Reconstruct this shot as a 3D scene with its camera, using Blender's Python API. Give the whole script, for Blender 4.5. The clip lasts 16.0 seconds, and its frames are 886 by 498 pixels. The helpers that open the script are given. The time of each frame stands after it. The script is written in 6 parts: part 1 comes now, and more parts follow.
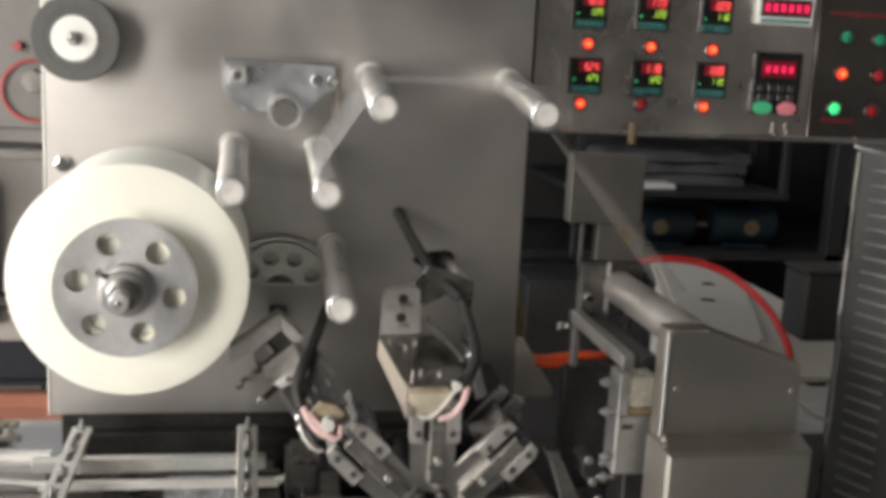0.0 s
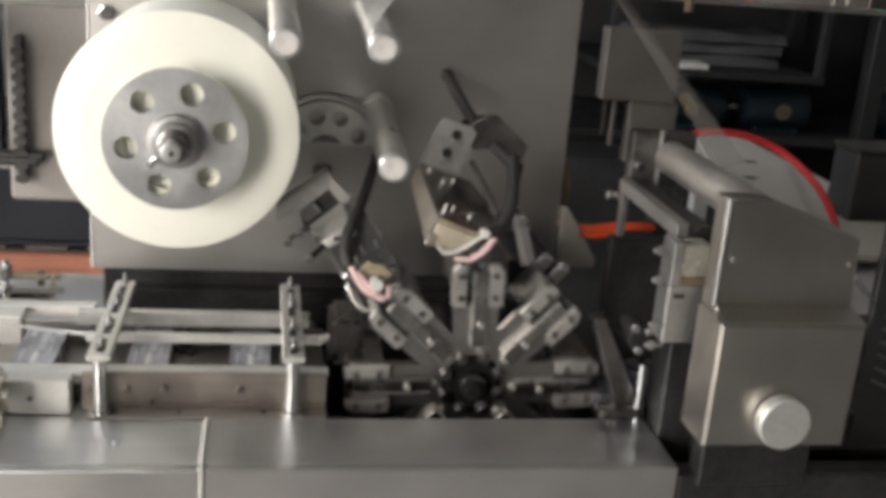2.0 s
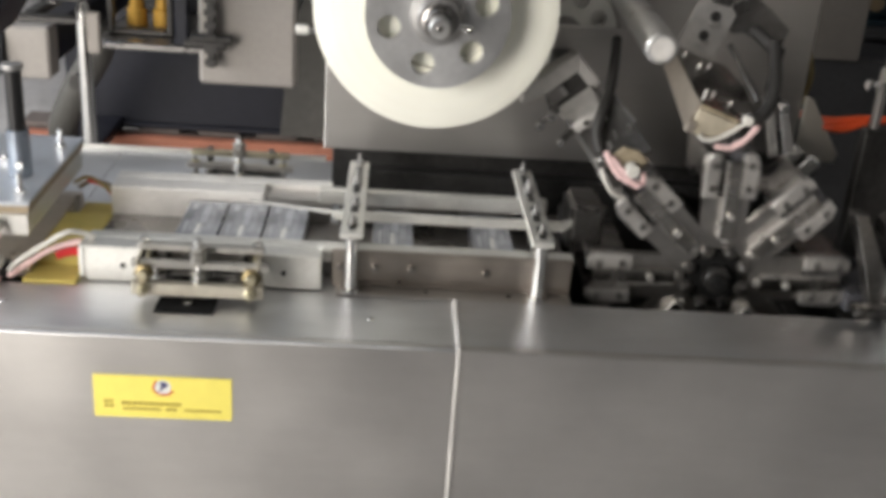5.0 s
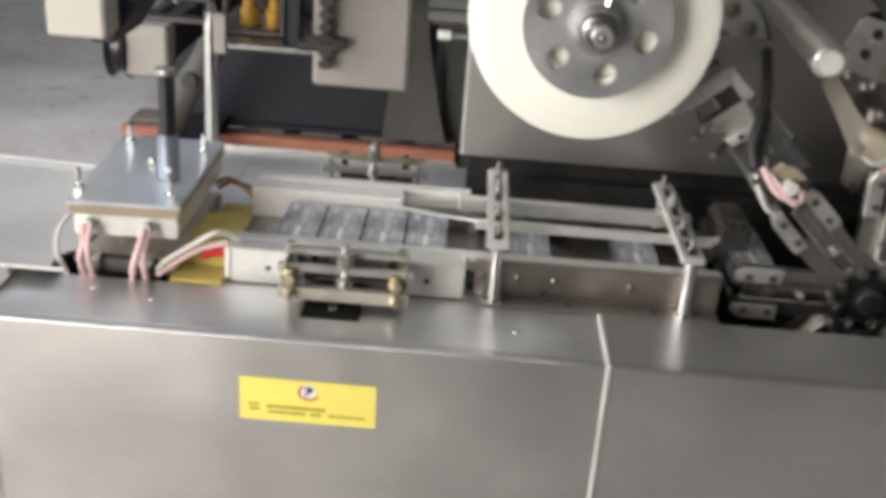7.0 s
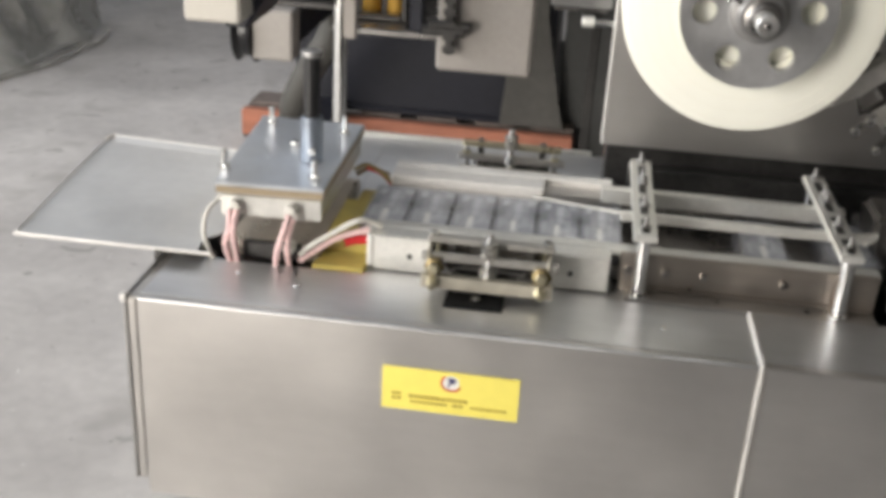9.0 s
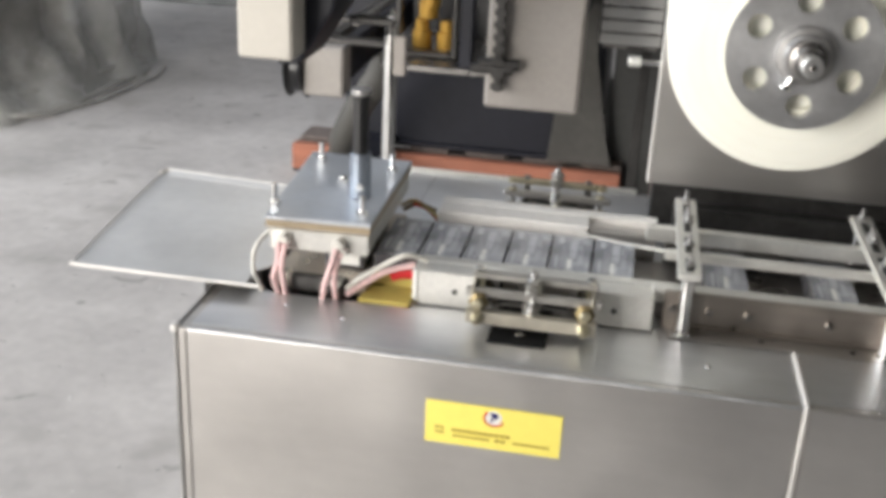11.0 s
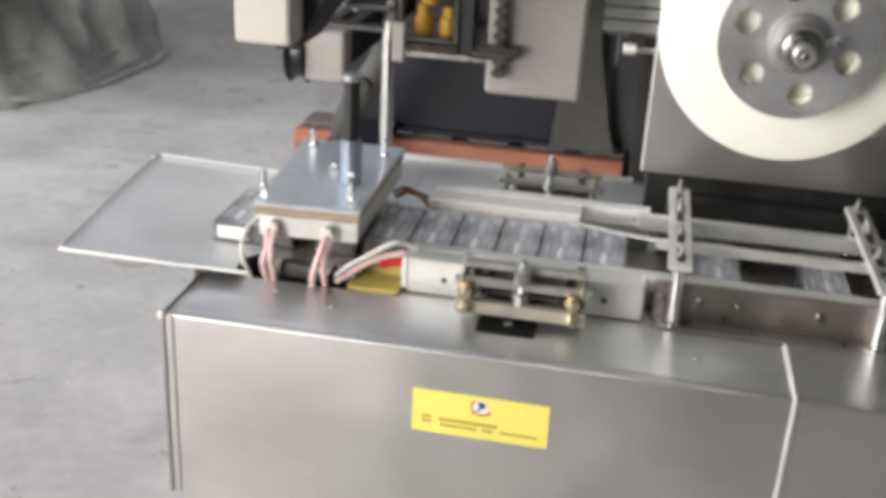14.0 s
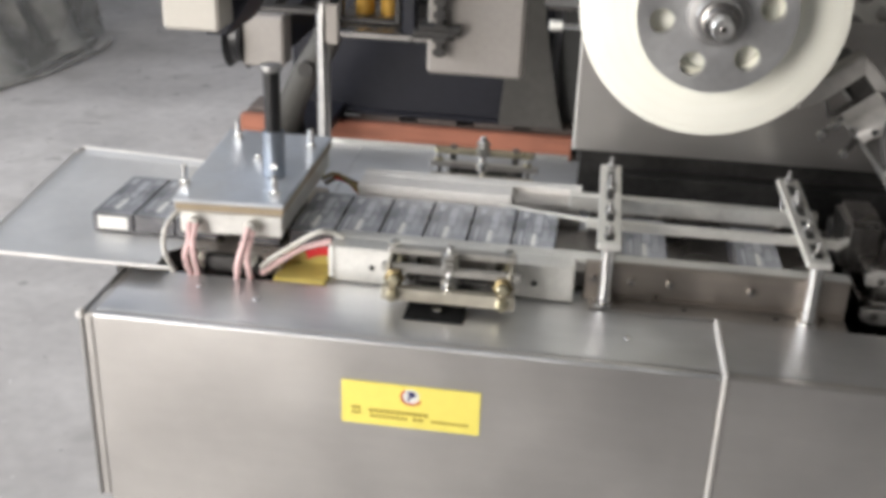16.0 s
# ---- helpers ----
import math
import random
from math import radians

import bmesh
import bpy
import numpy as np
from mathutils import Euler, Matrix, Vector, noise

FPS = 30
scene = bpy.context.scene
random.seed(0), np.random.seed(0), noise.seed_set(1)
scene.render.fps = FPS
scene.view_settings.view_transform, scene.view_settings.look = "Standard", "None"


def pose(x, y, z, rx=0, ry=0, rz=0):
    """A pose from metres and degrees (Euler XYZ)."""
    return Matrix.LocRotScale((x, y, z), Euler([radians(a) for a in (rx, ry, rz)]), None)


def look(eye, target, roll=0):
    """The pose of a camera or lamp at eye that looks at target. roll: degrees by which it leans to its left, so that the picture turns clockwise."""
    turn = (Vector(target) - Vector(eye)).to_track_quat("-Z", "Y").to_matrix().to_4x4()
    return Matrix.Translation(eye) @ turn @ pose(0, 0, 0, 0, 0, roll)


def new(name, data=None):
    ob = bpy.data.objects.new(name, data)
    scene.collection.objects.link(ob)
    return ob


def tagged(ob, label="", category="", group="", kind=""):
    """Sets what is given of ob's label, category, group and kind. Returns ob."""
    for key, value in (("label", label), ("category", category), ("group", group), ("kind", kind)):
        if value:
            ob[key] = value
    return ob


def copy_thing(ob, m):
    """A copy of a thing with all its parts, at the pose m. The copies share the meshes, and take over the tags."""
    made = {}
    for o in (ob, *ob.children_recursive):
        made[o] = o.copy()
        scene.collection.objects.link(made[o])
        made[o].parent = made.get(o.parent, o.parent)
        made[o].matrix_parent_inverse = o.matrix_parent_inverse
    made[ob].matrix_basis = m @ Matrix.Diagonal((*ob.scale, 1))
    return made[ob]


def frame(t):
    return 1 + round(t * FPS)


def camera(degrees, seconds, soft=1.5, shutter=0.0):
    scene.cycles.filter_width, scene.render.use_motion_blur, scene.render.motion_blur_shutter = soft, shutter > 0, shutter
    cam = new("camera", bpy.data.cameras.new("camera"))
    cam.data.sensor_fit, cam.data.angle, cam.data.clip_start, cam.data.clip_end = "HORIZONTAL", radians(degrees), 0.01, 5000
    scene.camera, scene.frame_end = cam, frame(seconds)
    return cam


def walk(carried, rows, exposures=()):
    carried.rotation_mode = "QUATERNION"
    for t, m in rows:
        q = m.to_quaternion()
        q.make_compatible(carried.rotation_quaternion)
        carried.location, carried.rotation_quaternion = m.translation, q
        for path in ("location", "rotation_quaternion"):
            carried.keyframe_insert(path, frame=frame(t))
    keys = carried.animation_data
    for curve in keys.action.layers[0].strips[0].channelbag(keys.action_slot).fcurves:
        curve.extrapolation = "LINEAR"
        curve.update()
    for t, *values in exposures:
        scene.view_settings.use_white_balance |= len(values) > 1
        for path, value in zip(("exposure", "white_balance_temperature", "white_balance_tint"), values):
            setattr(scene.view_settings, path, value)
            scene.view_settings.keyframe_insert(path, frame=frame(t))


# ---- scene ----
cam = camera(44.10, 16.0, soft=4.6, shutter=0.9)
PATH = [
    (0.0, (0.0077, 0.0351, 1.326), (0.3577, 1.9675, 0.9476), 2.85),
    (0.5, (0.0076, 0.0343, 1.3192), (0.3487, 1.9625, 0.9118), 3.14),
    (1.0, (-0.0034, 0.0362, 1.3132), (0.3236, 1.9543, 0.8504), 3.64),
    (1.5, (-0.0184, 0.0419, 1.3068), (0.3217, 1.9427, 0.7858), 4.23),
    (2.0, (-0.0287, 0.0562, 1.3), (0.301, 1.9378, 0.7078), 4.59),
    (2.5, (-0.0491, 0.0571, 1.2999), (0.2314, 1.9436, 0.698), 4.45),
    (3.0, (-0.0722, 0.0649, 1.2993), (0.1462, 1.9475, 0.6604), 4.47),
    (5.5, (-0.1763, 0.0914, 1.2645), (-0.0794, 1.9264, 0.4748), 4.33),
    (6.0, (-0.1908, 0.0955, 1.2668), (-0.1197, 1.9313, 0.4763), 4.47),
    (6.5, (-0.2097, 0.0972, 1.266), (-0.1851, 1.936, 0.4798), 4.2),
    (7.0, (-0.2309, 0.1046, 1.2638), (-0.2598, 1.9437, 0.4783), 4.31),
    (7.5, (-0.246, 0.1095, 1.2635), (-0.3216, 1.9439, 0.4703), 4.5),
    (8.0, (-0.2607, 0.1149, 1.2601), (-0.3773, 1.9415, 0.454), 4.24),
    (8.5, (-0.2753, 0.1205, 1.2598), (-0.4458, 1.9327, 0.431), 3.71),
    (11.0, (-0.2717, 0.1076, 1.2668), (-0.5741, 1.929, 0.4979), 2.88),
    (11.5, (-0.2684, 0.1114, 1.2682), (-0.6193, 1.9191, 0.4878), 3.09),
    (12.0, (-0.2679, 0.1095, 1.2697), (-0.663, 1.9142, 0.5036), 2.91),
    (12.5, (-0.2666, 0.1106, 1.2671), (-0.6486, 1.9163, 0.4969), 2.91),
    (13.0, (-0.2621, 0.1105, 1.2663), (-0.6129, 1.9209, 0.4922), 2.93),
    (13.5, (-0.2605, 0.1123, 1.2653), (-0.5942, 1.9231, 0.4846), 3.13),
    (14.0, (-0.2552, 0.1187, 1.2664), (-0.5673, 1.9282, 0.4736), 3.15),
    (14.5, (-0.2478, 0.1294, 1.2631), (-0.5194, 1.9393, 0.4566), 3.3),
    (15.0, (-0.2486, 0.1314, 1.2665), (-0.5419, 1.9387, 0.4616), 3.01),
    (15.5, (-0.2325, 0.1411, 1.265), (-0.4888, 1.9494, 0.45), 2.42),
    (16.0, (-0.2225, 0.1471, 1.2657), (-0.464, 1.9531, 0.441), 2.02),
]
walk(cam, [(t, look(eye, target, roll)) for t, eye, target, roll in PATH],
     exposures=[(0.0, -0.03, 6700, 10), (3.0, -0.12, 6600, 10), (6.5, -0.14, 6550, 10), (8.5, -0.17, 6680, 10), (11.0, -0.06, 6500, 10), (16.0, -0.09, 6450, 11)])

# ---- world, daylight, exposure ----
world = bpy.data.worlds.new("world")
scene.world = world
world.use_nodes = True
wn = world.node_tree.nodes
sky = wn.new("ShaderNodeTexSky")
sky.sky_type, sky.sun_disc = "NISHITA", False
sky.sun_elevation, sky.sun_rotation = radians(38), radians(250)
world.node_tree.links.new(sky.outputs[0], wn["Background"].inputs[0])
wn["Background"].inputs[1].default_value = 0.12


def window_light(name, x, y, z, rx, rz, w, h, watts, color=(1.0, 0.955, 0.90)):
    """Sky light entering through a window opening."""
    d = bpy.data.lights.new(name, "AREA")
    d.shape, d.size, d.size_y, d.energy, d.color = "RECTANGLE", w, h, watts, color
    ob = new(name, d)
    ob.matrix_world = pose(x, y, z, rx, 0, rz)
    return ob


# unseen sources: a wide open doorway at the left behind an added corner of the wall, windows in the left wall,
# translucent roof sheets over the left half
WARM, COOL = (1.0, 0.945, 0.88), (0.95, 0.975, 1.0)
window_light("window_light", -3.3, -2.95, 1.6, 90, 0, 2.6, 3.0, 365, WARM)
for wy in (-1.0, 2.5):
    window_light("window_light", -6.9, wy, 2.7, 90, -90, 2.6, 2.0, 215, COOL)
window_light("roof_light", -3.9, 3.6, 4.55, 0, 0, 5.6, 5.0, 66, COOL)


# ---- materials ----
def material(name):
    m = bpy.data.materials.new(name)
    m.use_nodes = True
    return m, m.node_tree.nodes, m.node_tree.links, m.node_tree.nodes["Principled BSDF"]


def surface(name, color, rough=0.5, metal=0.0, grain=60.0, vary=0.12, stains=3.0, stain=0.15, bump=0.05, stretch=(1, 1, 1),
            rough_vary=0.12, coat=0.0, alpha=1.0, transmission=0.0, specular=0.5, island=0.0, warp=0.0):
    """Base colour with fine grain and broad stains, roughness that wanders, and fine relief."""
    m, n, l, p = material(name)
    tex = n.new("ShaderNodeTexCoord")
    mp = n.new("ShaderNodeMapping")
    mp.inputs["Scale"].default_value = stretch
    l.new(tex.outputs["Object"], mp.inputs[0])
    fine = n.new("ShaderNodeTexNoise")
    fine.inputs["Scale"].default_value, fine.inputs["Detail"].default_value = grain, 4
    l.new(mp.outputs[0], fine.inputs["Vector"])
    broad = n.new("ShaderNodeTexNoise")
    broad.inputs["Scale"].default_value, broad.inputs["Detail"].default_value = stains, 5
    broad.inputs["Roughness"].default_value = 0.6
    l.new(tex.outputs["Object"], broad.inputs["Vector"])
    def factor(src, amount):
        r = n.new("ShaderNodeMapRange")
        r.inputs["From Min"].default_value, r.inputs["From Max"].default_value = 0.3, 0.7
        r.inputs["To Min"].default_value, r.inputs["To Max"].default_value = 1 - amount, 1 + amount
        l.new(src, r.inputs["Value"])
        return r.outputs[0]
    mul = n.new("ShaderNodeMath")
    mul.operation = "MULTIPLY"
    l.new(factor(fine.outputs["Fac"], vary), mul.inputs[0])
    l.new(factor(broad.outputs["Fac"], stain), mul.inputs[1])
    hsv = n.new("ShaderNodeHueSaturation")
    hsv.inputs["Color"].default_value = (*color, 1)
    l.new(mul.outputs[0], hsv.inputs["Value"])
    l.new(hsv.outputs[0], p.inputs["Base Color"])
    rr = n.new("ShaderNodeMapRange")
    rr.inputs["From Min"].default_value, rr.inputs["From Max"].default_value = 0.3, 0.7
    rr.inputs["To Min"].default_value, rr.inputs["To Max"].default_value = max(0.02, rough - rough_vary), min(1, rough + rough_vary)
    l.new(broad.outputs["Fac"], rr.inputs["Value"])
    l.new(rr.outputs[0], p.inputs["Roughness"])
    p.inputs["Metallic"].default_value = metal
    p.inputs["Coat Weight"].default_value = coat
    p.inputs["Alpha"].default_value = alpha
    p.inputs["Transmission Weight"].default_value = transmission
    p.inputs["Specular IOR Level"].default_value = specular
    if bump:
        b = n.new("ShaderNodeBump")
        b.inputs["Strength"].default_value, b.inputs["Distance"].default_value = bump, 0.002
        l.new(fine.outputs["Fac"], b.inputs["Height"])
        l.new(b.outputs[0], p.inputs["Normal"])
        if warp:
            # sheet metal that is not quite flat
            w = n.new("ShaderNodeBump")
            w.inputs["Strength"].default_value, w.inputs["Distance"].default_value = 1.0, warp
            l.new(broad.outputs["Fac"], w.inputs["Height"])
            l.new(w.outputs[0], b.inputs["Normal"])
    return m


def glow(name, color, strength):
    m, n, l, p = material(name)
    p.inputs["Base Color"].default_value = (*color, 1)
    p.inputs["Emission Color"].default_value = (*color, 1)
    p.inputs["Emission Strength"].default_value = strength
    p.inputs["Roughness"].default_value = 0.4
    return m


STEEL = surface("brushed_stainless_steel", (0.625, 0.608, 0.585), 0.38, 1.0, 90, 0.018, 5, 0.10, 0.010, (0.2, 1, 1), 0.08)
PLATE = surface("ground_steel_plate", (0.60, 0.582, 0.563), 0.37, 1.0, 110, 0.02, 5, 0.07, 0.012, (0.1, 1, 1), 0.06)
TRAYSTEEL = surface("satin_tray_steel", (0.72, 0.715, 0.70), 0.46, 0.6, 70, 0.03, 6, 0.08, 0.02)
# door steel, darker than the FACE beside it
DOORFACE = surface("dark_panel_steel", (0.151, 0.139, 0.128), 0.36, 0.9, 60, 0.03, 5, 0.2, 0.01, rough_vary=0.12, warp=0.02)
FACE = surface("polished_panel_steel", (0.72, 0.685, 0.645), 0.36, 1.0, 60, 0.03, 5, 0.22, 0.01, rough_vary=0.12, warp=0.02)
DISCGREY = surface("grey_core_disc", (0.53, 0.535, 0.54), 0.40, 0.85, 160, 0.06, 12, 0.12, 0.05)
# right and motor covers: weaker light put into a greyer paint than CREAM
GREYBOX = surface("grey_dimmed_paint", (0.34, 0.315, 0.29), 0.5, 0.0, 80, 0.04, 3, 0.10, 0.03)
DECK = surface("polished_deck_steel", (0.70, 0.705, 0.712), 0.41, 1.0, 70, 0.03, 7, 0.10, 0.02, (0.25, 1, 1), 0.09)
ALU = surface("machined_aluminium", (0.74, 0.74, 0.73), 0.34, 1.0, 240, 0.06, 20, 0.06, 0.05)
CHROME = surface("bright_chrome", (0.80, 0.80, 0.79), 0.14, 1.0, 120, 0.04, 30, 0.05, 0.0, rough_vary=0.05)
JAWSTEEL = surface("mirror_jaw_steel", (0.56, 0.55, 0.53), 0.28, 1.0, 60, 0.06, 14, 0.2, 0.02, rough_vary=0.06)
BRACKET = surface("grey_chromed_sheet", (0.62, 0.64, 0.67), 0.30, 1.0, 60, 0.05, 14, 0.2, 0.02)
BLUETUBE = surface("blue_grey_tube", (0.30, 0.34, 0.40), 0.30, 0.8, 60, 0.05, 14, 0.15, 0.02)
CYLGREY = surface("dull_turned_aluminium", (0.46, 0.445, 0.42), 0.42, 0.8, 120, 0.06, 14, 0.15, 0.04)
JAWGREY = surface("grey_jaw_sheet", (0.47, 0.46, 0.445), 0.48, 0.6, 120, 0.08, 14, 0.2, 0.05)
JAWMIRROR = surface("mirror_jaw_plate", (0.42, 0.405, 0.39), 0.24, 1.0, 60, 0.08, 14, 0.3, 0.02, rough_vary=0.08)
BROWNBEIGE = surface("browned_mica", (0.36, 0.30, 0.21), 0.5, 0.0, 80, 0.15, 20, 0.35, 0.05)
BEIGE = surface("beige_heater_mica", (0.48, 0.43, 0.335), 0.5, 0.0, 80, 0.1, 20, 0.2, 0.05)
# post tone lowered for the shade it stands in behind the cabinet
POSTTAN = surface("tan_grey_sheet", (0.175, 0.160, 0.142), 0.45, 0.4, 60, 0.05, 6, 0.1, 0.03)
POSTGREY = surface("dull_grey_sheet", (0.24, 0.225, 0.205), 0.45, 0.7, 60, 0.05, 6, 0.1, 0.03)
PRESSZINC = surface("blue_zinc_plate", (0.60, 0.63, 0.67), 0.42, 0.75, 120, 0.04, 10, 0.08, 0.02)
ZINC = surface("yellow_zinc_steel", (0.58, 0.54, 0.40), 0.32, 1.0, 160, 0.10, 30, 0.15, 0.05)
GALV = surface("milky_aluminium_bar", (0.74, 0.735, 0.70), 0.42, 0.7, 160, 0.06, 12, 0.10, 0.05)
DARK = surface("dark_oily_shaded_steel", (0.058, 0.056, 0.054), 0.42, 0.6, 120, 0.2, 12, 0.3, 0.1)
RIM = surface("pale_rim_and_sheen", (0.80, 0.78, 0.75), 0.4, 0.3, 120, 0.05, 12, 0.1, 0.03)
GUN = surface("worn_gunmetal", (0.27, 0.26, 0.25), 0.30, 1.0, 140, 0.12, 14, 0.25, 0.06)
WHEELSTEEL = surface("polished_arm_steel", (0.50, 0.485, 0.465), 0.33, 1.0, 140, 0.05, 14, 0.15, 0.03, rough_vary=0.06)
ARMSTEEL = surface("grey_satin_steel", (0.37, 0.365, 0.36), 0.42, 0.85, 140, 0.06, 14, 0.15, 0.05)
FINGER = surface("bright_finger_steel", (0.60, 0.585, 0.56), 0.34, 0.75, 140, 0.08, 20, 0.18, 0.05)
LIP = surface("pale_jaw_strip", (0.52, 0.47, 0.41), 0.35, 0.7, 140, 0.06, 20, 0.12, 0.04)
PADSTEEL = surface("warm_grey_pad", (0.50, 0.48, 0.45), 0.24, 1.0, 140, 0.08, 20, 0.2, 0.05)
# darker copy of STEEL holding the dimmer light on the right side
FEEDSTEEL = surface("shaded_warm_steel", (0.49, 0.465, 0.425), 0.36, 1.0, 90, 0.02, 5, 0.12, 0.012, (1, 1, 0.2), 0.08)
STAIN = surface("heat_stained_steel", (0.40, 0.36, 0.32), 0.38, 1.0, 60, 0.10, 9, 0.18, 0.04, (0.1, 1, 1))
BLACK = surface("black_rubber", (0.018, 0.018, 0.018), 0.55, 0.0, 200, 0.15, 12, 0.2, 0.1)
CABLEGREY = surface("grey_cable_sleeve", (0.032, 0.031, 0.030), 0.55, 0.0, 200, 0.15, 12, 0.2, 0.1)
BLACKP = surface("black_plastic", (0.012, 0.012, 0.013), 0.35, 0.0, 200, 0.1, 10, 0.1, 0.05)
FILM = surface("cream_film_roll", (0.90, 0.90, 0.815), 0.38, 0.0, 20, 0.02, 2, 0.03, 0.02)
FILMIN = surface("yellowed_inner_film", (0.87, 0.855, 0.74), 0.4, 0.0, 20, 0.02, 2, 0.03, 0.02)
PAPER = surface("grey_paper_tape", (0.10, 0.10, 0.098), 0.75, 0.0, 160, 0.08, 6, 0.1, 0.1)
WHITE = surface("white_plastic", (0.78, 0.78, 0.75), 0.45, 0.0, 120, 0.03, 8, 0.05, 0.03)
CREAM = surface("cream_painted_steel", (0.51, 0.485, 0.435), 0.5, 0.0, 80, 0.03, 3, 0.06, 0.03)
YELLOW = surface("yellow_label_vinyl", (0.86, 0.75, 0.16), 0.4, 0.0, 80, 0.03, 6, 0.04, 0.0)
CLAMPBAR = surface("pale_yellow_zinc_bar", (0.53, 0.50, 0.42), 0.40, 0.75, 120, 0.06, 14, 0.15, 0.04)
CLAMPGREY = surface("satin_clamp_steel", (0.50, 0.49, 0.46), 0.38, 0.85, 140, 0.08, 14, 0.18, 0.05)
BRASSDARK = surface("tarnished_brass", (0.20, 0.16, 0.085), 0.40, 0.9, 140, 0.12, 20, 0.3, 0.06)
AMBER = surface("yellow_insulation_board", (0.54, 0.44, 0.12), 0.45, 0.0, 60, 0.1, 14, 0.2, 0.05)
AMBERDULL = surface("dull_yellow_tape", (0.28, 0.21, 0.07), 0.5, 0.0, 60, 0.1, 14, 0.2, 0.05)
BROWN = surface("brown_bakelite_sheet", (0.33, 0.265, 0.18), 0.5, 0.0, 60, 0.08, 10, 0.1, 0.03)
OILBROWN = surface("brown_oil_stain", (0.14, 0.10, 0.055), 0.4, 0.0, 60, 0.15, 10, 0.2, 0.03)
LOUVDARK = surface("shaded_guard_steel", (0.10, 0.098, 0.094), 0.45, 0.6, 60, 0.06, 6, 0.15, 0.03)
RED = surface("red_tape", (0.62, 0.03, 0.035), 0.45, 0.0, 60, 0.06, 10, 0.1, 0.05)
ORANGE = surface("orange_hose", (0.80, 0.10, 0.028), 0.35, 0.0, 60, 0.05, 10, 0.08, 0.02)
REDHOSE = surface("red_air_hose", (0.60, 0.025, 0.03), 0.35, 0.0, 60, 0.05, 10, 0.08, 0.02)
PINK = surface("pink_braided_sleeve", (0.76, 0.54, 0.53), 0.7, 0.0, 500, 0.25, 20, 0.1, 0.3)
WHITEWIRE = surface("white_glass_sleeve", (0.66, 0.645, 0.60), 0.65, 0.0, 500, 0.15, 20, 0.1, 0.3)
CARTON = surface("printed_grey_carton", (0.295, 0.305, 0.33), 0.22, 0.0, 40, 0.2, 25, 0.35, 0.02, (1, 0.3, 1), 0.08, coat=0.4)
CARTONDK = surface("black_carton_edge", (0.09, 0.09, 0.10), 0.28, 0.0, 60, 0.2, 25, 0.2, 0.02, coat=0.4)
FLOOR = surface("dusty_concrete", (0.51, 0.49, 0.472), 0.72, 0.0, 25, 0.07, 1.6, 0.26, 0.08)
fn, fl = FLOOR.node_tree.nodes, FLOOR.node_tree.links
fp = fn["Principled BSDF"]
base_socket = fp.inputs["Base Color"].links[0].from_socket
coord = fn["Texture Coordinate"].outputs["Object"]
for scale, lo, hi, tint in ((5.0, 0.08, 0.15, (0.22, 0.21, 0.195, 1)), (11.0, 0.06, 0.10, (0.13, 0.125, 0.12, 1)), (14.0, 0.04, 0.07, (0.78, 0.77, 0.75, 1)), (3.1, 0.10, 0.30, (0.36, 0.345, 0.325, 1))):
    cells = fn.new("ShaderNodeTexVoronoi")
    cells.inputs["Scale"].default_value = scale
    bend = fn.new("ShaderNodeTexNoise")
    bend.inputs["Scale"].default_value, bend.inputs["Detail"].default_value = 6.0, 3
    add = fn.new("ShaderNodeMixRGB")
    add.blend_type, add.inputs[0].default_value = "ADD", 0.35
    fl.new(coord, bend.inputs["Vector"])
    fl.new(coord, add.inputs[1])
    fl.new(bend.outputs["Color"], add.inputs[2])
    fl.new(add.outputs[0], cells.inputs["Vector"])
    ramp = fn.new("ShaderNodeMapRange")
    ramp.inputs["From Min"].default_value, ramp.inputs["From Max"].default_value = lo, hi
    ramp.inputs["To Min"].default_value, ramp.inputs["To Max"].default_value = 0.55, 0.0
    fl.new(cells.outputs["Distance"], ramp.inputs["Value"])
    mix = fn.new("ShaderNodeMixRGB")
    mix.inputs[2].default_value = tint
    fl.new(ramp.outputs[0], mix.inputs[0])
    fl.new(base_socket, mix.inputs[1])
    base_socket = mix.outputs[0]
fl.new(base_socket, fp.inputs["Base Color"])
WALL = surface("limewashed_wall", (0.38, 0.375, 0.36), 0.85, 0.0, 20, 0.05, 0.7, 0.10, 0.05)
# dark colour keeps bounced light off the right side
WALLDARK = surface("unseen_dark_wall", (0.215, 0.203, 0.19), 0.85, 0.0, 20, 0.08, 0.7, 0.15, 0.05)
CEIL = surface("grey_sheet_roof", (0.38, 0.38, 0.37), 0.7, 0.0, 20, 0.05, 0.7, 0.10, 0.05)
DUSTY = surface("dusty_old_boards", (0.17, 0.14, 0.125), 0.8, 0.0, 40, 0.15, 4, 0.2, 0.15)
WOOD = surface("orange_red_timber", (0.40, 0.155, 0.095), 0.65, 0.0, 40, 0.15, 4, 0.2, 0.15, (0.1, 1, 1))
NAVY = surface("blue_black_enamel", (0.014, 0.015, 0.022), 0.45, 0.0, 60, 0.1, 4, 0.25, 0.02, specular=0.3)
OLIVEGREY = surface("olive_grey_sheet", (0.075, 0.072, 0.065), 0.6, 0.0, 40, 0.1, 3, 0.25, 0.03)
REARGREY = surface("shaded_floor_grey", (0.055, 0.056, 0.054), 0.55, 0.0, 40, 0.1, 3, 0.25, 0.03)
# the motors' shade is put into a near-black teal
TEAL = surface("shaded_teal_paint", (0.004, 0.014, 0.021), 0.45, 0.0, 60, 0.1, 6, 0.2, 0.03)
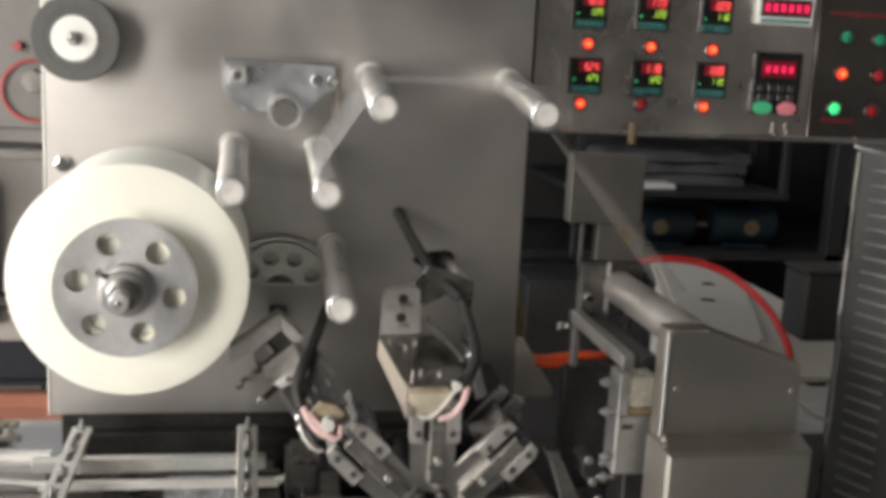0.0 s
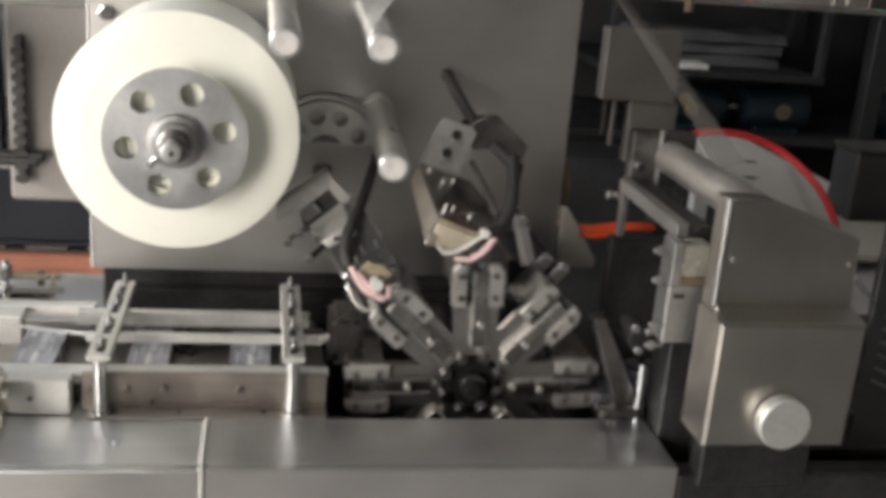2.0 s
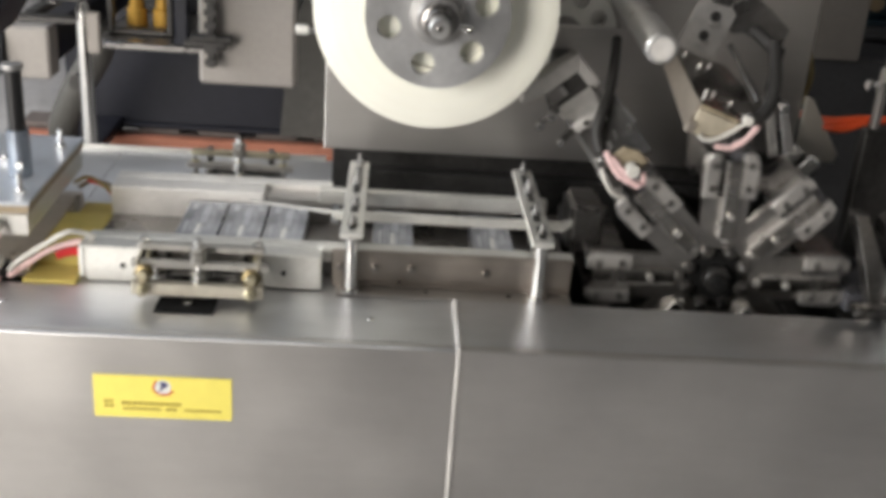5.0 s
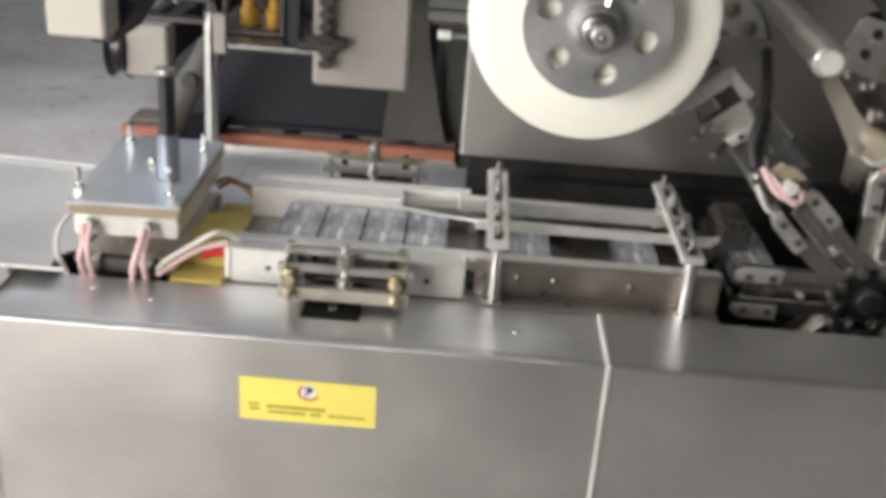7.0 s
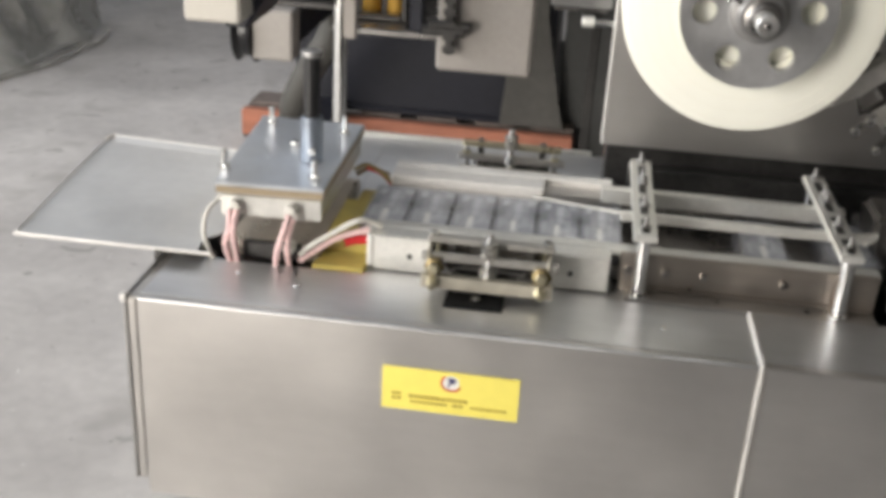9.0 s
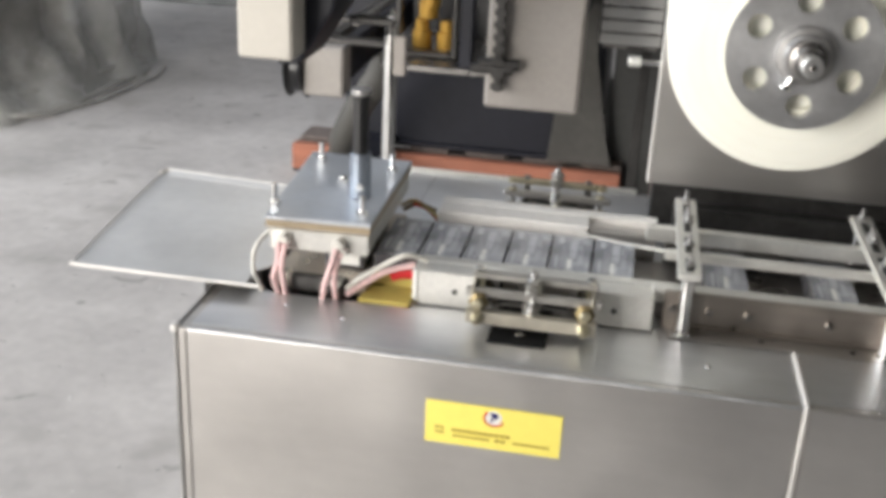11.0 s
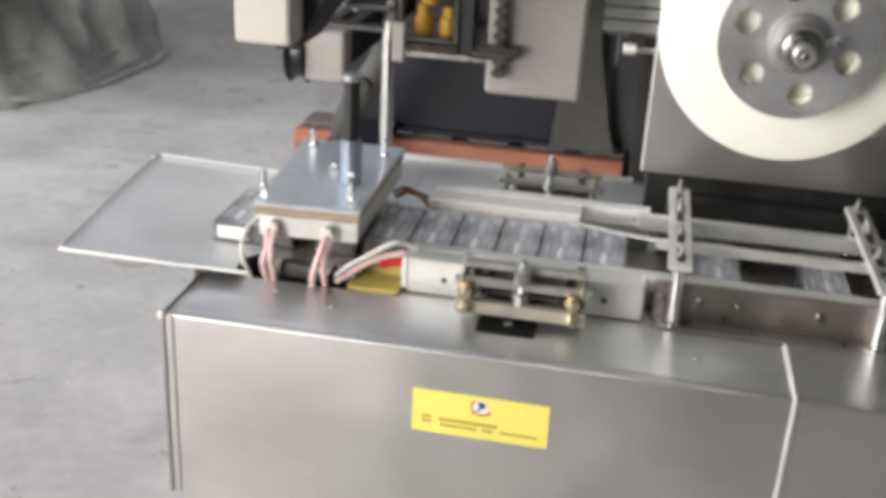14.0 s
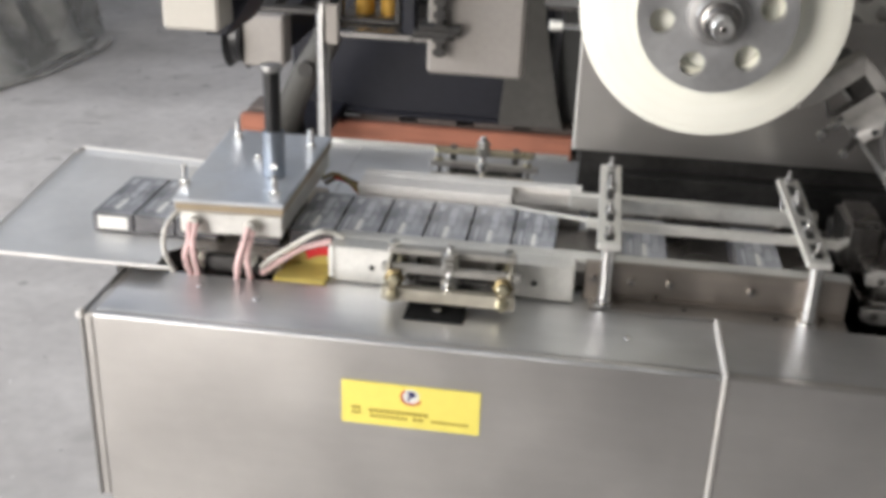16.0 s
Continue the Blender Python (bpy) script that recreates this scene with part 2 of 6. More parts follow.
BRASS = surface("yellow_brass", (0.46, 0.265, 0.045), 0.45, 0.4, 60, 0.1, 6, 0.2, 0.03)
SHEETING = surface("dusty_clear_plastic_sheet", (0.50, 0.495, 0.465), 0.26, 0.0, 14, 0.12, 3, 0.22, 0.5, alpha=0.55)
HUBDARK = surface("oily_hub_steel", (0.13, 0.125, 0.12), 0.4, 0.8, 120, 0.2, 20, 0.4, 0.1)
GOODS = surface("dark_packed_goods", (0.30, 0.30, 0.27), 0.6, 0.0, 14, 0.2, 3, 0.3, 0.2)
# rack black and sheeting grey hold the shade below the cabinet
SHELFDARK = surface("shaded_black_paint", (0.020, 0.020, 0.021), 0.6, 0.0, 60, 0.2, 5, 0.4, 0.06)
DULLSHEET = surface("shaded_grey_sheeting", (0.11, 0.11, 0.115), 0.4, 0.0, 14, 0.15, 6, 0.3, 0.4)
SLOTBLACK = surface("matt_black_slot", (0.012, 0.012, 0.012), 0.9, 0.0, 60, 0.1, 10, 0.1, 0.0, specular=0.1)
WEB = surface("clear_packing_film", (0.90, 0.90, 0.88), 0.16, 0.0, 30, 0.03, 6, 0.05, 0.02, alpha=0.15)
WEBGREY = surface("folded_grey_film", (0.30, 0.29, 0.27), 0.35, 0.0, 30, 0.06, 12, 0.2, 0.02, alpha=0.24)
REDDIM = glow("dim_red_display", (0.75, 0.02, 0.09), 0.9)
REDHALO = glow("dark_red_display_halo", (0.16, 0.005, 0.015), 0.16)
REDTEXT = surface("dark_red_print", (0.16, 0.02, 0.02), 0.5, 0.0, 60, 0.1, 10, 0.1, 0.0)
GREENLAMP = glow("green_lamp", (0.05, 0.75, 0.25), 0.9)
REDLAMP = glow("red_lamp", (0.95, 0.045, 0.02), 0.85)
REDCORE = glow("orange_lamp_core", (1.0, 0.22, 0.06), 1.3)
REDOFF = surface("unlit_red_lens", (0.35, 0.02, 0.025), 0.3, 0.0, 60, 0.05, 10, 0.05, 0.0)
GREENOFF = surface("unlit_green_lens", (0.02, 0.30, 0.16), 0.3, 0.0, 60, 0.05, 10, 0.05, 0.0)
REDSEG = glow("red_display_segments", (1.0, 0.10, 0.10), 2.3)
GREENSEG = glow("green_display_segments", (0.55, 0.95, 0.10), 1.25)
PINKBTN = surface("pink_button", (0.75, 0.25, 0.30), 0.4, 0.0, 60, 0.03, 10, 0.05, 0.0)
GREENBTN = surface("green_button", (0.08, 0.55, 0.28), 0.4, 0.0, 60, 0.03, 10, 0.05, 0.0)


# ---- building blocks ----
def thing(name, label, category, at=(0, 0, 0), group="", kind=""):
    ob = new(name)
    ob.empty_display_size = 0.02
    ob.location = at
    return tagged(ob, label, category, group, kind)


def part(name, bm, mat, parent=None, label="", smooth=True):
    """Links a bmesh, built in its parent's space, as one mesh object."""
    me = bpy.data.meshes.new(name)
    bmesh.ops.recalc_face_normals(bm, faces=bm.faces)
    if smooth:
        for f in bm.faces:
            f.smooth = True
        for e in bm.edges:
            e.smooth = not (len(e.link_faces) == 2 and e.calc_face_angle(0) > 0.6)
    bm.to_mesh(me)
    bm.free()
    me.materials.append(mat)
    ob = new(name, me)
    if parent:
        ob.parent = parent
    if label:
        ob["label"] = label
    return ob


def solo(name, bm, mat, label, category, group="", kind="", at=(0, 0, 0)):
    ob = part(name, bm, mat)
    ob.location = at
    return tagged(ob, label, category, group, kind)


def B(x0, x1, y0, y1, z0, z1, bevel=0.0012, bm=None, seg=1):
    """A box with worn edges."""
    bm = bm or bmesh.new()
    vs = [bm.verts.new((x, y, z)) for x in (x0, x1) for y in (y0, y1) for z in (z0, z1)]
    fs = [bm.faces.new([vs[i] for i in q]) for q in ((0, 1, 3, 2), (4, 6, 7, 5), (0, 4, 5, 1), (2, 3, 7, 6), (0, 2, 6, 4), (1, 5, 7, 3))]
    if bevel:
        es = list({e for f in fs for e in f.edges})
        bmesh.ops.bevel(bm, geom=es, offset=bevel, segments=seg, affect="EDGES", clamp_overlap=True)
    return bm


def spin(profile, seg=32, axis="y", c=(0, 0, 0), bm=None):
    """A turned part: profile rows (radius, height along the axis)."""
    bm = bm or bmesh.new()
    rings = []
    for r, h in profile:
        ring = []
        for k in range(seg):
            a = 2 * math.pi * k / seg
            u, v = r * math.cos(a), r * math.sin(a)
            p = {"x": (h, u, v), "y": (u, h, v), "z": (u, v, h)}[axis]
            ring.append(bm.verts.new((p[0] + c[0], p[1] + c[1], p[2] + c[2])))
        rings.append(ring)
    for a, b in zip(rings, rings[1:]):
        for k in range(seg):
            bm.faces.new((a[k], a[(k + 1) % seg], b[(k + 1) % seg], b[k]))
    if profile[0] != profile[-1]:
        if profile[0][0] > 0:
            bm.faces.new(rings[0])
        if profile[-1][0] > 0:
            bm.faces.new(rings[-1][::-1])
    else:
        bmesh.ops.remove_doubles(bm, verts=rings[0] + rings[-1], dist=1e-7)
    return bm


def rod(c, axis, r, length, bevel=0.001, seg=20, bm=None):
    """A bar of round section that starts at c."""
    b = min(bevel, r * 0.4, length * 0.3)
    return spin([(r - b, 0), (r, b), (r, length - b), (r - b, length)], seg, axis, c, bm)


def bolt(c, axis="z", r=0.004, h=0.005, stem=0.0, bm=None):
    """A hexagon head on its stem, head away from c along the axis."""
    bm = spin([(r * 0.92, 0), (r, h * 0.15), (r, h * 0.8), (r * 0.8, h)], 6, axis, c, bm)
    if stem:
        spin([(r * 0.5, -stem), (r * 0.5, h * 1.5), (r * 0.4, h * 1.7)], 10, axis, c, bm)
    return bm


def prism(outline, d0, d1, axis="y", bevel=0.001, bm=None):
    """A flat outline given thickness from d0 to d1 along an axis."""
    bm = bm or bmesh.new()
    def at(u, v, d):
        return {"y": (u, d, v), "x": (d, u, v), "z": (u, v, d)}[axis]
    a = [bm.verts.new(at(u, v, d0)) for u, v in outline]
    b = [bm.verts.new(at(u, v, d1)) for u, v in outline]
    fs = [bm.faces.new(a), bm.faces.new(b[::-1])]
    for k in range(len(a)):
        j = (k + 1) % len(a)
        fs.append(bm.faces.new((a[k], b[k], b[j], a[j])))
    if bevel:
        bmesh.ops.bevel(bm, geom=list({e for f in fs[:2] for e in f.edges}), offset=bevel, segments=1, affect="EDGES", clamp_overlap=True)
    return bm


def ring_plate(outer, holes, d0, d1, seg=48, bm=None):
    """A disc, facing y, with round holes: rows (u, v, radius), cut as bridged rings."""
    bm = bm or bmesh.new()
    for d in (d0, d1):
        edges = []
        for u, v, r, n in [(0, 0, outer, seg)] + [(u, v, r, 20) for u, v, r in holes]:
            vs = [bm.verts.new((u + r * math.cos(2 * math.pi * k / n), d, v + r * math.sin(2 * math.pi * k / n))) for k in range(n)]
            edges += [bm.edges.new((vs[k], vs[(k + 1) % n])) for k in range(n)]
        bmesh.ops.triangle_fill(bm, use_beauty=True, edges=edges)
    bm.verts.ensure_lookup_table()
    n = len(bm.verts) // 2
    k = 0
    for cnt in [seg] + [20] * len(holes):
        for i in range(cnt):
            j = (i + 1) % cnt
            bm.faces.new((bm.verts[k + i], bm.verts[k + j], bm.verts[n + k + j], bm.verts[n + k + i]))
        k += cnt
    return bm


def smooth_path(points, steps=8):
    """Points along a curve through the given ones."""
    p = [Vector(q) for q in points]
    p = [2 * p[0] - p[1]] + p + [2 * p[-1] - p[-2]]
    out = []
    for i in range(1, len(p) - 2):
        for s in range(steps):
            t = s / steps
            a, b, c, d = p[i - 1:i + 3]
            out.append(0.5 * ((2 * b) + (c - a) * t + (2 * a - 5 * b + 4 * c - d) * t * t + (3 * b - a - 3 * c + d) * t ** 3))
    return out + [p[-2]]


def tube(points, r, seg=10, steps=8, bm=None, wrap=0.0):
    """A hose or wire along a smooth path; wrap: the height of a braid."""
    bm = bm or bmesh.new()
    path = smooth_path(points, steps)
    up = Vector((0.3, 0.2, 1)).normalized()
    prev = None
    for i, q in enumerate(path):
        d = (path[min(i + 1, len(path) - 1)] - path[max(i - 1, 0)]).normalized()
        side = d.cross(up).normalized()
        up = side.cross(d).normalized()
        rr = r * (1 + wrap * math.sin(i * 2.1))
        ring = [bm.verts.new(q + rr * (math.cos(2 * math.pi * k / seg) * side + math.sin(2 * math.pi * k / seg) * up)) for k in range(seg)]
        if prev:
            for k in range(seg):
                bm.faces.new((prev[k], prev[(k + 1) % seg], ring[(k + 1) % seg], ring[k]))
        else:
            bm.faces.new(ring[::-1])
        prev = ring
    bm.faces.new(prev)
    return bm


def sheet(rows, thick=0.0012):
    """A bent sheet: rows of points, with thickness."""
    bm = bmesh.new()
    g = [[bm.verts.new(p) for p in row] for row in rows]
    for a, b in zip(g, g[1:]):
        for k in range(len(a) - 1):
            bm.faces.new((a[k], a[k + 1], b[k + 1], b[k]))
    bmesh.ops.recalc_face_normals(bm, faces=bm.faces)
    bmesh.ops.solidify(bm, geom=bm.faces[:], thickness=thick)
    return bm


def loft(rings):
    """A closed solid through rings of points."""
    bm = bmesh.new()
    g = [[bm.verts.new(p) for p in ring] for ring in rings]
    for a, b in zip(g, g[1:]):
        for k in range(len(a)):
            bm.faces.new((a[k - 1], a[k], b[k], b[k - 1]))
    bm.faces.new(g[0])
    bm.faces.new(g[-1])
    bmesh.ops.recalc_face_normals(bm, faces=bm.faces)
    bmesh.ops.bevel(bm, geom=bm.edges[:], offset=0.001, segments=1, affect="EDGES", clamp_overlap=True)
    return bm


# ---- hall ----
solo("floor", B(-7.2, 3.0, -3.2, 10.2, -0.1, 0, 0), FLOOR, "dusty pale grey concrete workshop floor", "floor", kind="structure")
bm = bmesh.new()
for x0, x1, y0, y1 in ((-7.2, 3.0, -3.2, 1.1), (-7.2, 3.0, 6.1, 10.2), (-7.2, -6.7, 1.1, 6.1), (-1.1, 3.0, 1.1, 6.1)):
    B(x0, x1, y0, y1, 4.6, 4.7, 0, bm)
solo("ceiling", bm, CEIL, "grey sheet roof over the workshop", "ceiling", kind="structure")
solo("wall_north", B(-7.2, 2.8, 10, 10.2, 0, 4.6, 0), WALL, "limewashed workshop wall", "wall", kind="structure")
solo("wall_east", B(2.8, 3.0, -3.2, 10.2, 0, 4.6, 0), WALLDARK, "unseen dark wall added to limit bounced light", "wall", kind="structure")


def wall_with_windows(name, along, fixed, lo, hi, openings, z0, z1, turned):
    """A wall 0.2 m thick with openings; the window frames stand in them."""
    bm = bmesh.new()
    def put(a0, a1, b0, b1):
        if turned:
            B(fixed - 0.2, fixed, a0, a1, b0, b1, 0, bm)
        else:
            B(a0, a1, fixed - 0.2, fixed, b0, b1, 0, bm)
    put(lo, hi, 0, z0)
    put(lo, hi, z1, 4.6)
    edge = lo
    for a, b in openings:
        put(edge, a, z0, z1)
        edge = b
    put(edge, hi, z0, z1)
    wall = solo(name, bm, WALL, "limewashed workshop wall with large windows", "wall", kind="structure")
    for a, b in openings:
        fr = bmesh.new()
        for k in range(4):
            q = a + (b - a) * k / 3
            if turned:
                B(fixed - 0.13, fixed - 0.07, q - 0.03, q + 0.03, z0, z1, 0, fr)
            else:
                B(q - 0.03, q + 0.03, fixed - 0.13, fixed - 0.07, z0, z1, 0, fr)
        solo("window_frame", fr, GUN, "grey steel window frame with upright bars", "window", kind="structure")
    return wall


wall_with_windows("wall_west", "y", -7, -3, 10, [(-2.3, 0.3), (1.2, 3.8)], 1.7, 3.7, True)
# unseen wall; the corner beside the doorway is added to shade the right
bm = bmesh.new()
B(-7, -4.65, -3.2, -3, 0, 4.6, 0, bm)
B(-1.95, -1.35, -3.2, -3, 0, 4.6, 0, bm)
B(-1.35, -1.15, -3.2, -1.2, 0, 4.6, 0, bm)
B(-1.15, 2.8, -1.4, -1.2, 0, 4.6, 0, bm)
B(-4.65, -1.95, -3.2, -3, 3.15, 4.6, 0, bm)
solo("wall_south", bm, WALLDARK, "unseen dark wall with a wide doorway and an added shading corner", "wall", kind="structure")

# ---- machine base with its deck ----
base = thing("machine_base", "long stainless steel machine cabinet with polished top deck", "machine")
Z, YF = 0.763, 1.025
part("front_panel", B(-0.680, -0.082, YF, YF + 0.012, 0.53, Z, 0.0025, seg=2), STEEL, base, "brushed stainless front cover")
part("front_panel", B(-0.077, 0.410, YF + 0.001, YF + 0.013, 0.53, Z, 0.0025, seg=2), STEEL, base, "brushed stainless front cover")
part("top_cover", B(-0.680, -0.082, YF + 0.0125, 1.132, Z - 0.012, Z - 0.0005, 0.001), DECK, base, "polished cover top")
part("top_cover", B(-0.077, 0.410, YF + 0.0135, 1.140, Z - 0.012, Z - 0.001, 0.001), DECK, base, "polished cover top")
part("seam_flange", B(-0.0815, -0.0775, YF - 0.002, 1.134, 0.53, Z + 0.0035, 0.001), RIM, base, "bright folded seam edge")
part("end_panel", B(-0.6955, -0.6915, YF + 0.003, 1.585, 0.545, Z - 0.002, 0.0012, seg=2), ARMSTEEL, base)
part("end_flange", B(-0.6912, -0.6828, YF + 0.005, YF + 0.009, 0.545, Z - 0.004, 0.0012, seg=2), STEEL, base, "narrow folded corner flange")
part("end_top", B(-0.6912, -0.6808, YF + 0.0095, 1.345, Z - 0.010, Z - 0.004, 0.001), STEEL, base, "folded end rim")
part("corner_tip", B(-0.6975, -0.6905, YF + 0.001, YF + 0.010, Z - 0.008, Z + 0.001, 0.0015), RIM, base, "bright worn corner")
# rods added for the highlight along the cover's front edge
part("front_edge", rod((-0.6795, YF + 0.0032, Z - 0.0028), "x", 0.0032, 0.597, 0.001, 12), DISCGREY, base, "folded edge rod for the bright highlight line")
part("front_edge", rod((-0.0765, YF + 0.0042, Z - 0.0032), "x", 0.0030, 0.486, 0.001, 12), STEEL, base, "folded edge rod")
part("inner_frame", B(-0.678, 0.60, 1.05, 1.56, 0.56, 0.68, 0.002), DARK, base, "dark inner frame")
for x in (-0.50, 0.50):
    for y in (1.08, 1.50):
        leg = part("leg", B(x, x + 0.04, y, y + 0.04, 0.03, 0.5598, 0.002), POSTGREY, base)
        part("levelling_foot", spin([(0, 0), (0.028, 0), (0.028, 0.006), (0.010, 0.012), (0.010, 0.0298), (0, 0.0298)], 20, "z", (x + 0.02, y + 0.02, 0)), BLACK, leg)
part("deck", B(-0.53, 0.045, 1.1345, 1.587, Z - 0.014, Z - 0.004, 0.001), DECK, base, "polished deck plate")
part("deck", B(-0.690, -0.5302, 1.345, 1.587, Z - 0.014, Z - 0.004, 0.001), DECK, base, "polished deck plate")
part("deck", B(0.385, 0.95, 1.142, 1.60, Z - 0.05, Z - 0.04, 0.001), DARK, base, "near-black deck plate")
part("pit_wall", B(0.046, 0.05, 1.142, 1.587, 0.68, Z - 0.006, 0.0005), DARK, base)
part("rear_lip", B(-0.690, -0.245, 1.587, 1.591, Z - 0.05, Z + 0.002, 0.0008), GALV, base)
# bolts and marks on the cover
for x, y in ((-0.167, 1.083), (-0.535, 1.088), (-0.60, 1.105)):
    part("rivet", spin([(0.0035, 0), (0.0035, 0.001), (0.002, 0.0018)], 12, "z", (x, y, Z - 0.0008)), CHROME, base)
part("slot_screw", bolt((-0.353, 1.094, Z + 0.0012), "z", 0.005, 0.004), CHROME, base)
part("slot_insert", B(-0.384, -0.325, 1.077, 1.112, Z - 0.0004, Z + 0.0012, 0.0004), SLOTBLACK, base, "black slot in the cover")

# pedestal right of the cover
# cabinet steel set near black for the shade on this side
ped = thing("side_cabinet", "dark stainless cabinet beside the feed unit", "cabinet")
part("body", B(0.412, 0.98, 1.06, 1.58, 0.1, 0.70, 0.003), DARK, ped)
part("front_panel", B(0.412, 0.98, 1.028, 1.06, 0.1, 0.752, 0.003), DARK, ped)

# ---- upright back plate ----
plate = thing("back_plate", "upright ground steel plate carrying film roll and rollers", "machine plate")
def plate_outline():
    return [(-0.235, 0.834), (0.362, 0.834), (0.362, 1.62), (-0.235, 1.62)]
bm = bmesh.new()
edges_ = []
for d in (1.418, 1.436):
    edges_ = []
    for loop in (plate_outline(), [(0.199 + 0.0085 * math.cos(a * math.pi / 8), 1.100 + 0.0085 * math.sin(a * math.pi / 8)) for a in range(16)],
                 [(0.262 + 0.0135 * math.cos(a * math.pi / 8) * (1 if math.cos(a * math.pi / 8) > 0 else 3.2), 1.040 + 0.0135 * math.sin(a * math.pi / 8)) for a in range(16)]):
        vs = [bm.verts.new((u, d, v)) for u, v in loop]
        edges_ += [bm.edges.new((vs[k], vs[(k + 1) % len(vs)])) for k in range(len(vs))]
    bmesh.ops.triangle_fill(bm, use_beauty=True, edges=edges_)
bm.verts.ensure_lookup_table()
k0, half_n = 0, len(bm.verts) // 2
for cnt in (4, 16, 16):
    for i in range(cnt):
        j = (i + 1) % cnt
        bm.faces.new((bm.verts[k0 + i], bm.verts[k0 + j], bm.verts[half_n + k0 + j], bm.verts[half_n + k0 + i]))
    k0 += cnt
part("plate", bm, PLATE, plate)
part("edge_strip", B(-0.2385, -0.2355, 1.416, 1.438, 0.834, 1.62, 0.001), RIM, plate, "bright machined edge")
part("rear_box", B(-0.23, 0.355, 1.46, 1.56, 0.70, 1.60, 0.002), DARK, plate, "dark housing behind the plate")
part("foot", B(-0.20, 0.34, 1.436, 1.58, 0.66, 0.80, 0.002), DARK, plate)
part("edge_bolt", bolt((-0.215, 1.418, 1.153), "y", 0.0105, -0.010, 0), CHROME, plate)

part("edge_spindle", rod((-0.262, 1.43, 0.980), "x", 0.0035, 0.025), CHROME, plate)
part("edge_knob", rod((-0.277, 1.43, 0.980), "x", 0.0065, 0.015), GALV, plate)

# drive disc with holes on the plate
disc = thing("drive_disc", "grey aluminium disc with round holes on the plate", "disc", (0.048, 1.412, 1.000))
part("rim", ring_plate(0.064, [(0.045 * math.cos(a), 0.045 * math.sin(a), 0.010) for a in (2.5, 1.85, 1.2, 3.1, 3.7, 0.5)], -0.012, 0.0, 48), GALV, disc)
part("hub", rod((0, -0.0142, 0), "y", 0.022, 0.014), GUN, disc)
part("guard", spin([(0.070, -0.014), (0.071, -0.013), (0.071, 0.0), (0.067, 0.0), (0.067, -0.014), (0.070, -0.014)], 48, "y"), PLATE, disc)
part("cover", prism([(0.078, 0.012), (-0.075, 0.012)] + [(0.078 * math.cos(k * math.pi / 16), 0.012 - 0.082 * math.sin(k * math.pi / 16)) for k in range(16, -1, -1)][1:-1], -0.0175, -0.0145), PLATE, disc, "smooth grey half cover")

# ---- film roll ----
ROLL = (-0.1155, 1.195, 1.0585)
roll = thing("film_roll", "large cream film roll on a grey core disc with six holes", "film roll", ROLL)
R = 0.125
part("film", spin([(0.060, 0.002), (0.072, 0.0), (R - 0.0025, 0.0), (R - 0.0006, 0.0012), (R, 0.004), (R, 0.178), (R - 0.003, 0.18), (0.060, 0.18), (0.060, 0.002)], 96, "y"), FILM, roll)
for r0, r1 in ((0.0800, 0.0806), (0.0920, 0.0924), (0.1050, 0.1053), (0.1165, 0.1168)):
    part("winding_line", spin([(r0, -0.0003), (r1, -0.0003), (r1, 0.0008), (r0, 0.0008), (r0, -0.0003)], 72, "y"), FILMIN, roll)
part("core_tube", spin([(0.055, -0.024), (0.064, -0.024), (0.0645, -0.023), (0.0645, 0.0018), (0.055, 0.0018), (0.055, -0.024)], 64, "y"), FILMIN, roll, "yellowed film core")
part("core_disc", ring_plate(0.0722, [(0.0492 * math.cos(a * math.pi / 3), 0.0492 * math.sin(a * math.pi / 3), 0.0118) for a in range(6)], -0.034, -0.025), DISCGREY, roll, "grey aluminium disc with six holes")
part("core_back", spin([(0.0, -0.015), (0.0549, -0.015), (0.0549, -0.010), (0.0, -0.010)], 48, "y"), FILM, roll)
part("collar", spin([(0.0, -0.057), (0.0195, -0.057), (0.0215, -0.054), (0.0215, -0.045), (0.0262, -0.044), (0.0275, -0.042), (0.0275, -0.0341), (0.0, -0.0341)], 40, "y"), ARMSTEEL, roll, "stepped aluminium collar")
part("nut", spin([(0.0, -0.072), (0.0125, -0.072), (0.0140, -0.070), (0.0140, -0.064), (0.0165, -0.063), (0.0165, -0.0572), (0.0, -0.0572)], 24, "y"), GUN, roll)
part("shaft", spin([(0.0, -0.095), (0.0085, -0.095), (0.0098, -0.0935), (0.0098, -0.066), (0.0, -0.066)], 24, "y"), ALU, roll, "bright shaft end")
part("shaft_centre", spin([(0.0, -0.0957), (0.0022, -0.0957), (0.0032, -0.0951), (0.0, -0.0951)], 12, "y"), GUN, roll)
part("set_screw", rod((0.0, -0.049, 0.0215), "z", 0.0032, 0.011), CHROME, roll)
part("set_screw_head", bolt((0.0, -0.049, 0.0300), "z", 0.0052, 0.005), CHROME, roll)
solo("roll_shaft", rod((ROLL[0], 1.376, ROLL[2]), "y", 0.012, 0.0418), ALU, "steel axle of the film roll in the plate", "axle")

# small tape reel
reel = thing("tape_reel", "small dark grey tape reel with white core", "tape reel", (-0.1925, 1.37, 1.305))
part("tape", spin([(0.0270, 0), (0.0485, 0), (0.0496, 0.001), (0.0496, 0.017), (0.0485, 0.018), (0.0270, 0.018), (0.0270, 0)], 64, "y"), PAPER, reel)
part("winding_line", spin([(0.0345, -0.0003), (0.0350, -0.0003), (0.0350, 0.0006), (0.0345, 0.0006), (0.0345, -0.0003)], 48, "y"), BLACK, reel)
